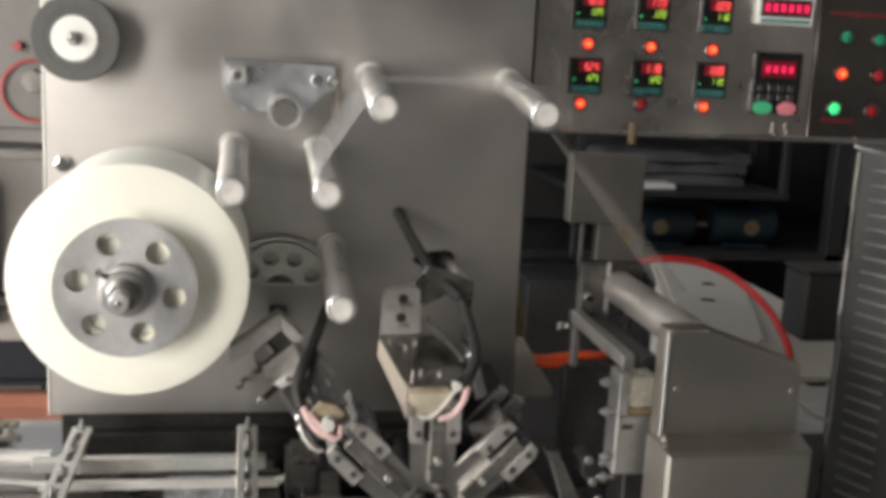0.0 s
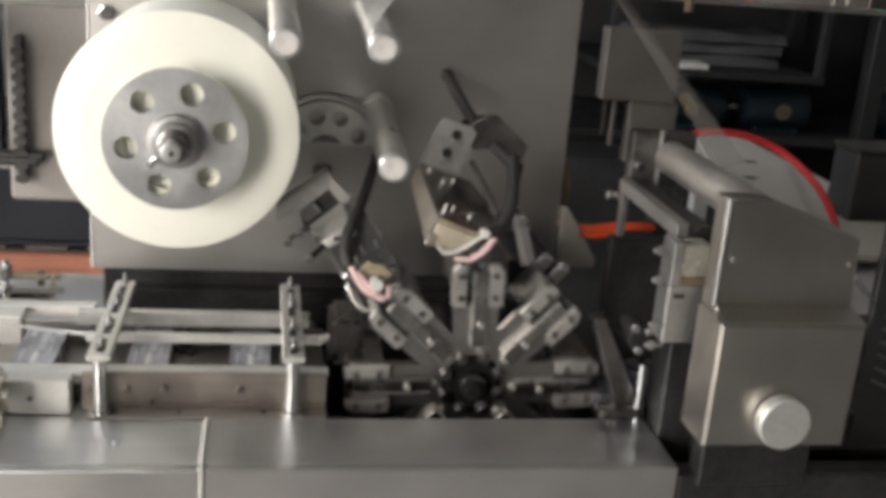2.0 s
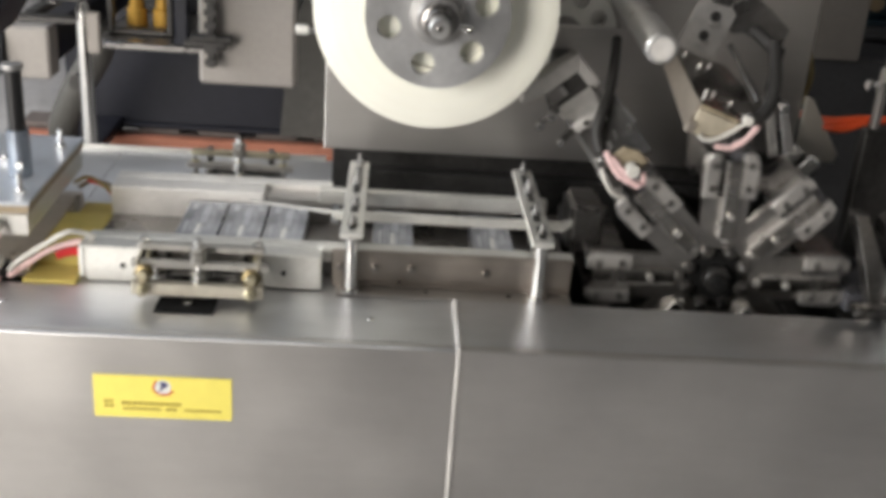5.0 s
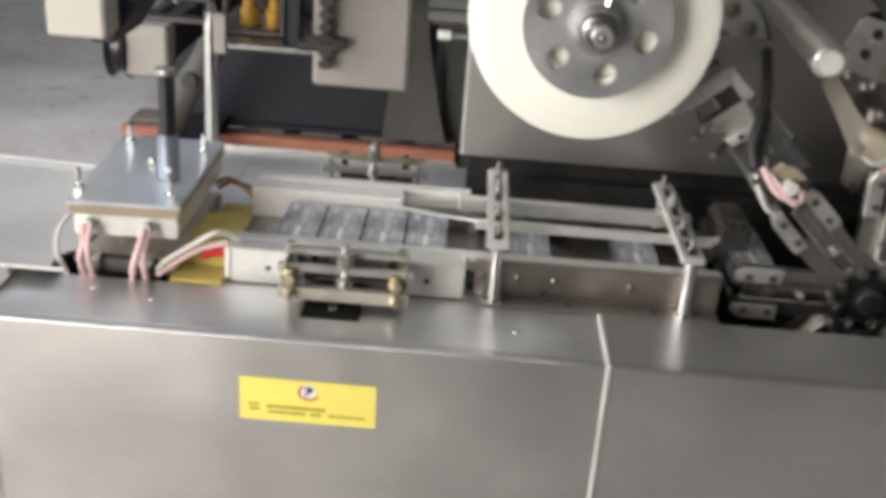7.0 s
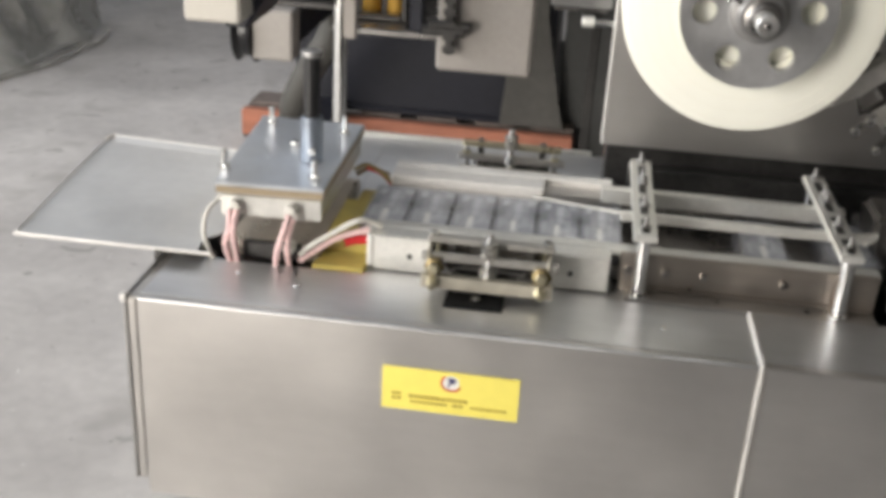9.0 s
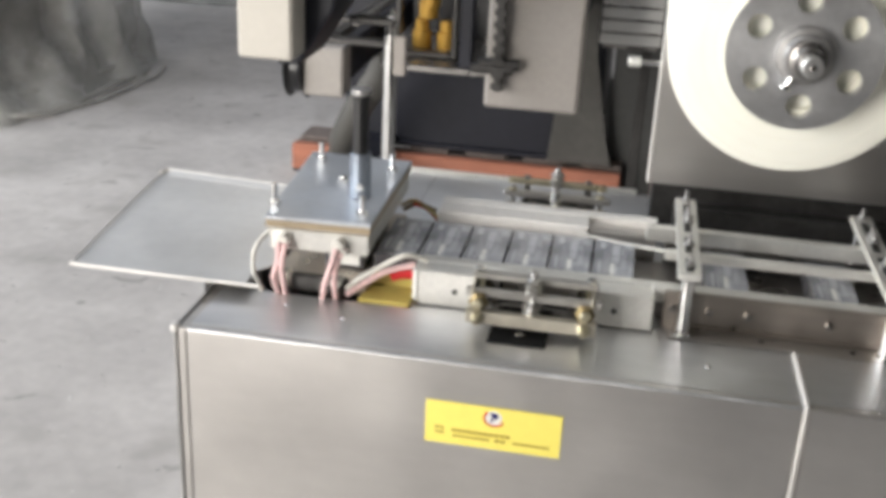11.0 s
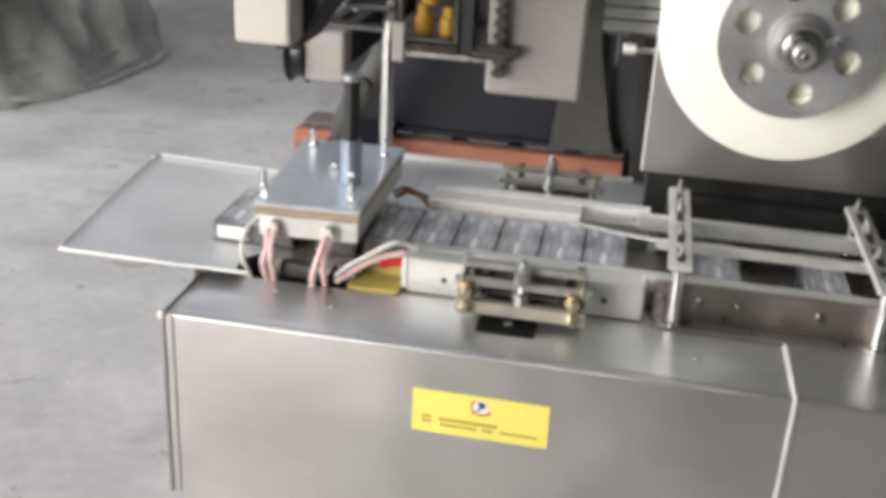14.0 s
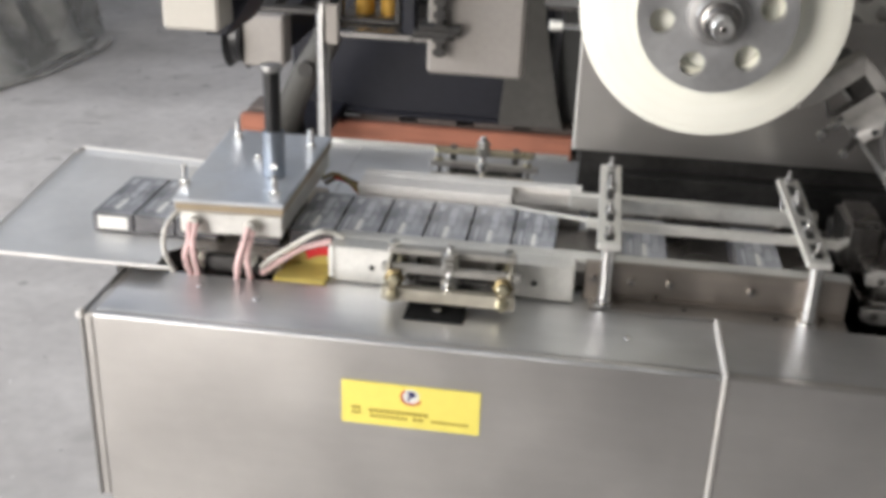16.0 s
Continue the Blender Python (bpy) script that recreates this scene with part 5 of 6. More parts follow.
for x0, x1, y0, y1 in ((-0.016, -0.013, -0.045, -0.005), (-0.010, -0.0085, -0.045, 0.020), (-0.0065, -0.005, -0.040, 0.012), (-0.002, 0.006, -0.010, 0.040),
                       (-0.002, 0.001, -0.045, -0.018), (0.003, 0.0045, -0.045, -0.022), (0.009, 0.0105, -0.030, 0.030), (0.012, 0.0135, -0.030, 0.018), (-0.016, -0.010, 0.030, 0.046)):
    part("print_bar", B(x0, x1, y0, y1, 0.0113, 0.0115, 0), PRINT, carton)
part("white_strip", B(-0.0030, 0.0022, -0.044, -0.014, 0.0113, 0.0117, 0), WHITE, carton, "short white strip on the carton top")
cartons = [carton] + [copy_thing(carton, pose(0, 0, 0)) for _ in range(11)]
part("end_label", B(-0.017, 0.017, -0.0577, -0.0571, -0.0075, 0.0075, 0.0), WHITE, carton, "white end label")
for c in cartons[1:]:
    c["label"] = "small film-wrapped grey carton with dark ends"

# ---- infeed unit at the right ----
OILCUP = surface("cloudy_clear_plastic", (0.46, 0.44, 0.37), 0.25, 0.0, 80, 0.08, 25, 0.15, 0.02, transmission=0.45)
feed = thing("feed_unit", "brushed stainless housing with sloping shoulder and knob", "feed unit")
FX = -0.010
part("upper_housing", prism([(0.418, 0.940), (0.418, 1.054), (0.462, 1.054), (0.558, 1.020), (0.562, 0.940)], 1.016, 1.055, bevel=0.002), FEEDSTEEL, feed)
part("lower_housing", prism([(0.422 + FX, 0.808), (0.422 + FX, 0.9395), (0.574 + FX, 0.9395), (0.574 + FX, 0.808)], 0.985, 1.048, bevel=0.003), FEEDSTEEL, feed)
part("skirt", sheet([[(0.418, 1.0155, 0.948), (0.562, 1.0155, 0.948)], [(0.423 + FX, 0.986, 0.9402), (0.573 + FX, 0.986, 0.9402)]], 0.0012), FEEDSTEEL, feed)
part("side_edge", B(0.411, 0.4165, 1.010, 1.018, 0.948, 1.0575, 0.001), CHROME, feed, "bright folded edge")
part("top_edge", B(0.4175, 0.456, 1.012, 1.02, 1.0542, 1.057, 0.001), CHROME, feed, "bright folded edge")
part("side_plate", B(0.386, 0.432, 1.066, 1.100, 0.885, 0.950, 0.002), ARMSTEEL, feed, "machined side plate")
part("side_slot", B(0.392, 0.404, 1.0652, 1.0658, 0.936, 0.941, 0), DARK, feed)
part("cup_frame", B(0.387, 0.3975, 1.066, 1.100, 0.9505, 0.995, 0.001), ARMSTEEL, feed)
part("clear_block", B(0.398, 0.430, 1.067, 1.100, 0.9585, 0.992, 0.002), OILCUP, feed, "cloudy clear oil cup")
part("oil", B(0.3985, 0.4295, 1.0675, 1.0995, 0.9503, 0.9582, 0.001), OILBROWN, feed, "brown oil in the cup")
for x, z in ((0.427, 0.996), (0.550, 0.9935)):
    part("screw", bolt((x, 1.0158, z), "y", 0.0032, -0.002), CHROME, feed)
part("knob", spin([(0, -0.018), (0.0255, -0.018), (0.0270, -0.0165), (0.0270, -0.003), (0.0255, -0.002), (0, -0.002)], 40, "y", (0.487, 0.985, 0.841)), GALV, feed, "large turned aluminium knob")
part("knob_shaft", rod((0.487, 0.975, 0.841), "y", 0.012, 0.04), GUN, feed)
for z, y in ((0.981, 1.085), (0.951, 1.078), (0.905, 1.07), (0.880, 1.075)):
    part("side_bolt", rod((0.372, y, z), "x", 0.0028, 0.020), ARMSTEEL, feed)
    part("side_nut", bolt((0.377, y, z), "x", 0.0056, 0.006), ARMSTEEL, feed)
part("leg", B(0.43, 0.55, 1.02, 1.048, 0.742, 0.8078, 0.002), DARK, feed)
part("cylinder", rod((0.460, 1.057, 1.034), "y", 0.0205, 0.243, 0.002, 32), CYLGREY, feed, "long aluminium cylinder")
part("beam", B(0.400, 0.414, 1.101, 1.30, 0.990, 1.006, 0.001), ARMSTEEL, feed)
part("rear_cheek", B(0.412, 0.492, 1.302, 1.322, 0.998, 1.064, 0.002), HUBDARK, feed)
part("cheek_edge", B(0.444, 0.449, 1.2985, 1.3018, 0.998, 1.066, 0.0008), FINGER, feed)
part("cheek_leg", B(0.408, 0.416, 1.304, 1.318, 0.9295, 0.9978, 0.001), ARMSTEEL, feed)
part("cheek_leg", B(0.476, 0.486, 1.304, 1.318, 0.9295, 0.9978, 0.001), GUN, feed)
part("dark_roll", rod((0.436, 1.11, 0.990), "y", 0.013, 0.19), DARK, feed)
part("support", B(0.40, 0.49, 1.302, 1.322, 0.7225, 0.929, 0.002), DARK, feed)
part("support", B(0.412, 0.55, 1.1005, 1.15, 0.7225, 0.98, 0.002), DARK, feed)
part("rib", B(0.45, 0.54, 1.0485, 1.100, 0.7225, 0.95, 0.002), DARK, feed)
part("bolt", bolt((0.422, 1.3018, 1.02), "y", 0.006, -0.006), CHROME, feed)
part("wing_screw", bolt((0.395, 1.29, 0.985), "x", 0.007, -0.012), CHROME, feed)
solo("infeed_slideway", B(0.386, 0.70, 1.185, 1.292, 0.7232, 0.7490, 0.001), GUN, "dark infeed slideway for the cartons", "slideway")

# infeed linkages in front of the star wheel
link = thing("infeed_link", "oily steel slide bar with clevis and pin", "linkage")
part("slide_bar", prism([(0.338, 0.88), (0.352, 0.88), (0.398, 0.79), (0.398, 0.765), (0.38, 0.765)], 1.146, 1.168), GUN, link)
part("bar", B(0.352, 0.402, 1.125, 1.145, 0.7705, 0.780, 0.001), GUN, link)
part("pin", rod((0.398, 1.135, 0.722), "z", 0.0045, 0.11), CHROME, link)
part("knuckle", rod((0.390, 1.135, 0.862), "y", 0.014, 0.045), DARK, link)
for x, z in ((0.382, 0.876), (0.398, 0.872), (0.388, 0.85)):
    part("bolt", bolt((x, 1.1345, z), "y", 0.005, -0.006), ARMSTEEL, link)
floorp = solo("pit_floor", B(0.051, 0.384, 1.143, 1.41, 0.681, 0.69, 0.001), DARK, "dark floor of the wheel pit", "machine part")
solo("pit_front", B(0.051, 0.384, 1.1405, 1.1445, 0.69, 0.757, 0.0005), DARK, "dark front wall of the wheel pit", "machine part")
lj = thing("lower_jaw", "dark bolted gripper blocks beside the wheel", "gripper")
part("block", B(0.055, 0.095, 1.25, 1.32, 0.775, 0.835, 0.006, seg=2), GUN, lj, "scratched grey block")
part("block", B(0.058, 0.120, 1.30, 1.36, 0.69, 0.80, 0.004), DARK, lj)
part("foot", B(0.056, 0.12, 1.3, 1.36, 0.685, 0.70, 0.002), DARK, lj)

# grey bracket and acrylic pieces near the plate's right edge
ang = thing("angle_plate", "grey triangular sheet gusset at the plate's foot", "gusset")
# pale colour stands in for the light on the gusset
part("gusset", prism([(0.3635, 0.855), (0.3635, 0.938), (0.372, 0.936), (0.416, 0.866), (0.414, 0.855)], 1.405, 1.416), CREAM, ang)
acr = thing("acrylic_guide", "clear scratched acrylic strips beside the wheel", "guide")
a1 = part("strip", B(-0.006, 0.006, 0.0, 0.004, 0, 0.075, 0.001), ALU, acr)
a1.matrix_local = pose(0.290, 1.285, 0.895, 0, -16, 0)
for k in range(2):
    s_ = part("fork", B(-0.009, 0.009, 0.0, 0.006, 0, 0.075, 0.004), ALU, acr)
    s_.matrix_local = pose(0.272 + 0.022 * k, 1.285, 0.850 - 0.012 * k, 0, 40, 0)
part("fork_root", B(0.27, 0.33, 1.29, 1.416, 0.845, 0.90, 0.002), DARK, acr)

yw = thing("yellow_wire", "short yellow wire at the edge of the plate", "wire")
part("wire", tube([(0.366, 1.46, 1.02), (0.370, 1.445, 0.985), (0.376, 1.44, 0.955), (0.372, 1.45, 0.915)], 0.0035, 8, 6), AMBERDULL, yw)
# orange and red hoses
h1 = thing("air_hose", "short bright orange hose behind the feed unit", "hose")
part("hose", tube([(0.375, 1.45, 0.905), (0.395, 1.41, 0.908), (0.435, 1.40, 0.915), (0.47, 1.40, 0.916), (0.505, 1.41, 0.912)], 0.0058, 12, 8), ORANGE, h1)
part("hose_loop", tube([(0.380, 1.44, 0.900), (0.395, 1.405, 0.902), (0.415, 1.398, 0.903), (0.440, 1.398, 0.912)], 0.0050, 12, 8), ORANGE, h1)
part("manifold", B(0.49, 0.53, 1.40, 1.44, 0.724, 0.93, 0.002), DARK, h1)
h2 = thing("air_hose", "red air hose arching over the feed table", "hose")
part("hose", tube([(0.560, 1.51, 1.022), (0.600, 1.50, 1.030), (0.650, 1.49, 1.026), (0.695, 1.47, 1.008), (0.728, 1.43, 0.975), (0.746, 1.40, 0.935), (0.752, 1.39, 0.905)], 0.0052, 12, 10), REDHOSE, h2)

# pale feed table behind the unit
tab = thing("feed_table", "pale sheet metal feed table", "table")
part("top", prism([(0.60, 1.34), (0.93, 1.34), (0.93, 2.12), (0.815, 2.12), (0.62, 1.44)], 0.895, 0.905, "z", 0.001), CREAM, tab)
part("raised_plate", prism([(0.63, 1.44), (0.70, 1.42), (0.765, 1.50), (0.90, 1.86), (0.90, 2.10), (0.82, 2.10)], 0.9052, 0.9105, "z", 0.001), CREAM, tab)
for x, y in ((0.832, 1.865), (0.778, 1.740)):
    part("slot", B(x - 0.011, x + 0.011, y - 0.010, y + 0.010, 0.9103, 0.9112, 0), DARK, tab)
for x, y in ((0.89, 1.36), (0.89, 2.06), (0.82, 2.06)):
    part("leg", B(x, x + 0.03, y, y + 0.03, 0.0, 0.8948, 0.001), GALV, tab)
post = thing("hopper_post", "dull tan sheet metal post standing behind the machine", "post")
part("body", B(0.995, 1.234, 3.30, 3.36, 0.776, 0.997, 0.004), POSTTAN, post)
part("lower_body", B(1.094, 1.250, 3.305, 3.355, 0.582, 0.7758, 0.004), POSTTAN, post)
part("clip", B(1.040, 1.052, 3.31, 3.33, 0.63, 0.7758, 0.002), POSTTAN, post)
part("clip", B(1.018, 1.032, 3.33, 3.35, 0.66, 0.7758, 0.002), DARK, post)
part("base", B(0.88, 1.45, 3.32, 3.60, 0.0, 0.5818, 0.006), SHELFDARK, post, "dark base added under the post")
# louvred guard at the right
lou = thing("louvred_guard", "upright stainless guard pierced with short louvre slots", "guard")
lou.matrix_world = pose(0.743, 1.26, 0, 0, 0, 20)
# light and shade put into colour: dark panel, lighter louvres
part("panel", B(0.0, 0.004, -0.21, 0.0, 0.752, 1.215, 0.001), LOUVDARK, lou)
part("top_curl", tube([(0.002, -0.21, 1.2155), (0.002, -0.10, 1.2165), (0.002, 0.0, 1.2175), (-0.004, 0.012, 1.232)], 0.0022, 8, 6), CHROME, lou)
part("front_flange", B(0.0, 0.10, -0.2185, -0.2105, 0.752, 1.215, 0.0015), STEEL, lou)
part("rear_edge", B(-0.003, 0.001, 0.0005, 0.006, 0.752, 1.215, 0.001), CHROME, lou)
for i in range(25):
    lv = part("louvre", prism([(-0.026, -0.0016), (0.026, -0.0016), (0.026, 0.0006), (-0.026, 0.0016)], -0.0032, 0.0, "x", 0.0004), ARMSTEEL, lou)
    lv.matrix_local = pose(-0.0003, -0.046, 0.768 + i * 0.0178)
solo("stay_wire", tube([(0.5632, 1.022, 0.979), (0.650, 1.142, 0.923), (0.741, 1.262, 0.869)], 0.0016, 8, 4), WHITEWIRE, "thin pale stay wire between feed unit and guard", "wire")

# ---- clutter below the control cabinet, its shade put into dark colours ----
shelf = thing("storage_rack", "dark steel rack with shelves behind the machine", "rack")
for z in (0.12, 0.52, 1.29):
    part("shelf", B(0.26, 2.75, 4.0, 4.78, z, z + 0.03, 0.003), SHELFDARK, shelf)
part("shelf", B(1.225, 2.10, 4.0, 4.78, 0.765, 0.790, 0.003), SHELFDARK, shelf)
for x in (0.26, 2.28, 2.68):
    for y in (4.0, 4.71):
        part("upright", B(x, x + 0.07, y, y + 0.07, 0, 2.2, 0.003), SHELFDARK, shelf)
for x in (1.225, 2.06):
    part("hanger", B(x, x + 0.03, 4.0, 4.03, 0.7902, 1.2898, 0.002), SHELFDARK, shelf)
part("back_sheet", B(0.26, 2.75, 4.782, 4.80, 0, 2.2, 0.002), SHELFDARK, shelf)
for x, w, h in ((1.42, 0.35, 0.166), (1.84, 0.28, 0.175), (2.40, 0.28, 0.175)):
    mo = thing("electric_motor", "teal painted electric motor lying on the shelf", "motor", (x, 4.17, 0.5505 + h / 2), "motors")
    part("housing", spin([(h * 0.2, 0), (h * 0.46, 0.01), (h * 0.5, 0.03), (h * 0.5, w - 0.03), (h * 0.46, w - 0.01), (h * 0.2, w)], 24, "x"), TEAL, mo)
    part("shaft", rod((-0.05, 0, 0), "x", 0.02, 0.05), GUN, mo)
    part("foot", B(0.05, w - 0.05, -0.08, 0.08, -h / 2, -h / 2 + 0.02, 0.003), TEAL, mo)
    part("cover", rod((w * 0.55, -h * 0.52, 0), "y", h * 0.18, 0.03), OILBROWN, mo)
fs = thing("folded_sheeting", "folded grey plastic sheeting on the shelf", "sheeting")
for j, (z0, z1) in enumerate(((0.7905, 0.835), (0.8355, 0.878), (0.8785, 0.920))):
    part("fold", loft([[(1.40 + 0.15 * k + 0.02 * j, 4.20 + 0.02 * ((k + j) % 2) + 0.02 * j, z0), (1.40 + 0.15 * k + 0.02 * j, 4.62, z0),
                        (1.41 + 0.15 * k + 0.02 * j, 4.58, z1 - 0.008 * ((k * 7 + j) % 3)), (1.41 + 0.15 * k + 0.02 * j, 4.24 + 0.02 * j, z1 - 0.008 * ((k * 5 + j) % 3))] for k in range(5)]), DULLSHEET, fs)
solo("paper_pad", B(1.50, 1.64, 4.04, 4.16, 0.7902, 0.812, 0.003), WHITE, "small white paper pad", "paper")
# dark block where no box outline shows; its rim is added
dc = thing("dark_crate", "dark block with an added rim on the feed table", "box")
part("body", B(0.826, 0.96, 1.505, 1.575, 0.9052, 1.008, 0.004), SHELFDARK, dc)
part("rim", B(0.823, 0.963, 1.502, 1.578, 1.0082, 1.014, 0.002), DARK, dc, "added folded rim")

# ---- background at the left: a second machine on a timber pallet ----
pal = thing("timber_pallet", "orange-red timber pallet under the rear machine", "pallet")
part("front_board", B(-1.42, -0.27, 3.66, 3.70, 0.012, 0.105, 0.004), WOOD, pal)
part("lower_board", B(-1.42, -0.27, 3.67, 3.699, 0.0, 0.0118, 0.003), DARK, pal)
for k in range(6):
    part("board", B(-1.41 + k * 0.2, -1.27 + k * 0.2, 3.73, 3.86 if k == 0 else 5.0, 0.0995, 0.115, 0.003), DUSTY, pal, "dusty grey deck board")
part("rear_board", B(-1.22, -0.27, 5.0, 5.06, 0.0, 0.0992, 0.004), DUSTY, pal)
part("front_runner", B(-1.42, -0.27, 3.701, 3.76, 0.0, 0.0992, 0.004), DUSTY, pal)
m2 = thing("rear_machine", "blue-black enamelled packaging machine with pale side covers", "machine")
part("base", B(-1.25, -0.36, 3.74, 4.9, 0.1155, 0.64, 0.012), NAVY, m2, "blue-black enamelled base")
part("base_flange", B(-1.29, -0.32, 3.72, 4.95, 0.1155, 0.135, 0.004), NAVY, m2)
part("tower", B(-1.15, -0.62, 4.1, 4.8, 0.6402, 1.7, 0.01), NAVY, m2)
part("right_cover", B(-0.626, -0.392, 2.74, 2.80, 0.55, 1.5, 0.008), GREYBOX, m2, "pale side cover")
part("cover_arm", B(-0.60, -0.42, 2.801, 4.1, 0.66, 0.95, 0.004), NAVY, m2)
part("left_cover", B(-0.948, -0.850, 1.90, 1.98, 0.826, 1.35, 0.005), CREAM, m2, "pale cover box")
part("black_head", prism([(-0.905, 0.800), (-0.866, 0.800), (-0.800, 0.905), (-0.790, 1.35), (-0.905, 1.35)], 1.985, 2.16, bevel=0.004), NAVY, m2)
part("head_arm", B(-0.90, -0.82, 2.161, 4.1, 0.93, 1.05, 0.004), NAVY, m2)
part("motor_cover", B(-1.105, -0.998, 2.78, 2.86, 0.526, 0.655, 0.006), GREYBOX, m2, "pale motor cover")
part("motor", rod((-1.1045, 2.84, 0.588), "x", 0.068, -0.048, 0.001), BLACKP, m2)
part("motor_body", B(-1.09, -1.01, 2.861, 3.74, 0.54, 0.64, 0.01), NAVY, m2)
part("shelf_plate", B(-0.95, -0.66, 3.0, 3.74, 0.560, 0.578, 0.004), GUN, m2)
part("window_frame", B(-0.935, -0.920, 3.1, 3.13, 0.579, 0.90, 0.003), DARK, m2)
part("window_frame", B(-0.775, -0.760, 3.1, 3.13, 0.579, 0.90, 0.003), DARK, m2)
part("window_frame", B(-0.9195, -0.7755, 3.1, 3.13, 0.579, 0.592, 0.003), DARK, m2)
part("cavity", B(-0.95, -0.66, 3.42, 3.45, 0.579, 0.95, 0.003), BLACKP, m2)
for x, z in ((-0.885, 0.5785), (-0.812, 0.5785), (-0.868, 0.665), (-0.862, 0.70)):
    part("brass_fitting", spin([(0.0, 0), (0.028, 0), (0.028, 0.045), (0.020, 0.05), (0.020, 0.08), (0.0, 0.082)], 20, "z", (x, 3.24, z)), BRASS, m2, "yellow brass fitting")
part("upright_post", B(-0.735, -0.700, 3.0, 3.04, 0.579, 0.95, 0.004), NAVY, m2)
for z in (0.757, 0.803):
    part("cross_beam", B(-0.935, -0.795, 2.38, 2.41, z, z + 0.014, 0.003), DARK, m2)
part("beam_stay", B(-0.93, -0.90, 2.411, 3.74, 0.757, 0.775, 0.004), DARK, m2)
part("beam_stay", B(-0.88, -0.86, 2.411, 3.74, 0.79, 0.80, 0.004), GUN, m2)
part("chain", B(-0.600, -0.580, 2.70, 2.735, 0.60, 0.95, 0.004), DARK, m2, "dark drive chain")
for k in range(11):
    part("chain_link", B(-0.606, -0.574, 2.695, 2.699, 0.606 + k * 0.03, 0.622 + k * 0.03, 0.003), DARK, m2)
for x0, z in ((-0.655, 0.655), (-0.640, 0.668)):
    part("chain_pin", rod((x0, 2.71, z), "x", 0.013, 0.10), DARK, m2)
part("side_brace", tube([(-1.17, 3.42, 0.150), (-1.15, 3.36, 0.24), (-1.09, 3.33, 0.36), (-1.03, 3.33, 0.46), (-1.00, 3.33, 0.56)], 0.044, 14, 8), OLIVEGREY, m2, "dusty bent duct")
part("brace_clamp", rod((-1.075, 3.262, 0.39), "y", 0.024, 0.024), DARK, m2)
# dark sheet stands in for the floor in shadow beside the machine
part("rear_shade_sheet", B(-0.33, -0.05, 3.80, 3.83, 0.0, 1.70, 0.004), REARGREY, m2, "dark grey sheet standing in for shaded floor")
part("side_sheet", prism([(-0.527, 0.116), (-0.300, 0.116), (-0.335, 0.20), (-0.392, 0.495), (-0.392, 1.30), (-0.491, 1.30), (-0.507, 0.351)], 3.705, 3.715, bevel=0.006), OLIVEGREY, m2, "olive-grey side sheet flaring at the foot")
part("brace_foot", B(-1.24, -1.06, 3.3, 3.745, 0.1155, 0.150, 0.004), NAVY, m2)
col = part("chrome_column", rod((-0.7205, 2.10, 0.45), "z", 0.0125, 0.40), CHROME, m2, "thin chromed column")
part("clip", B(-0.712, -0.690, 2.085, 2.105, 0.772, 0.845, 0.002), GREYBOX, m2)
part("swivel", spin([(0, 0), (0.012, 0.004), (0.008, 0.014), (0.014, 0.024), (0.006, 0.045), (0.010, 0.06), (0, 0.075)], 12, "z", (-0.7205, 2.10, 0.8215)), CHROME, m2)
part("head_bar", B(-0.80, -0.715, 2.09, 2.12, 0.862, 0.876, 0.003), DARK, m2)
side = thing("control_box", "pale slatted steel box on a frame behind the machine", "cabinet")
for k in range(4):
    part("slat", B(-0.37, -0.20, 3.2, 3.5, 0.640 + k * 0.036, 0.669 + k * 0.036, 0.003), WHITE, side)
part("core", B(-0.36, -0.21, 3.21, 3.49, 0.625, 0.79, 0.003), GUN, side)
part("upper_panel", B(-0.37, -0.285, 3.2, 3.5, 0.795, 1.05, 0.004), GREYBOX, side, "grey upper panel")
part("upper_box", B(-0.280, -0.20, 3.2, 3.5, 0.795, 1.05, 0.004), NAVY, side, "blue-black upper box")
part("leg", B(-0.25, -0.22, 3.40, 3.43, 0.0, 0.6248, 0.003), DARK, side)

for pts in ([(-0.30, 3.60, 0.012), (-0.22, 3.50, 0.010), (-0.14, 3.55, 0.010), (-0.08, 3.70, 0.010)],
            [(-0.30, 3.40, 0.010), (-0.27, 3.18, 0.05), (-0.20, 3.22, 0.010), (-0.13, 3.30, 0.010), (-0.06, 3.45, 0.010)]):
    fc = thing("floor_cable", "black cable looping beside the rear machine", "cable", group="floor cables")
    part("sleeve", tube(pts, 0.006, 10, 8), BLACK, fc)

# red-trimmed instrument box at the plate's left edge
# grey set darker to offset the strong doorway light on this box
INSTGREY = surface("darkened_box_grey", (0.16, 0.153, 0.145), 0.5, 0.0, 60, 0.06, 6, 0.12, 0.03)
DULLRED = surface("faded_red_rubber", (0.36, 0.055, 0.055), 0.55, 0.0, 60, 0.08, 10, 0.15, 0.03)
ib = thing("instrument_box", "pale instrument box with red trim behind the plate", "instrument")
part("body", B(-0.42, -0.2305, 1.475, 1.56, 1.187, 1.46, 0.004), INSTGREY, ib)
part("red_ring", tube([(-0.258 + 0.037 * math.cos(a * 0.4), 1.470, 1.237 + 0.037 * math.sin(a * 0.4)) for a in range(17)], 0.0022, 8, 3), DULLRED, ib, "red ring seal")
part("dial", rod((-0.256, 1.455, 1.250), "y", 0.014, 0.0198), GUN, ib)
part("red_knob", rod((-0.275, 1.462, 1.291), "y", 0.0055, 0.0128), DULLRED, ib)
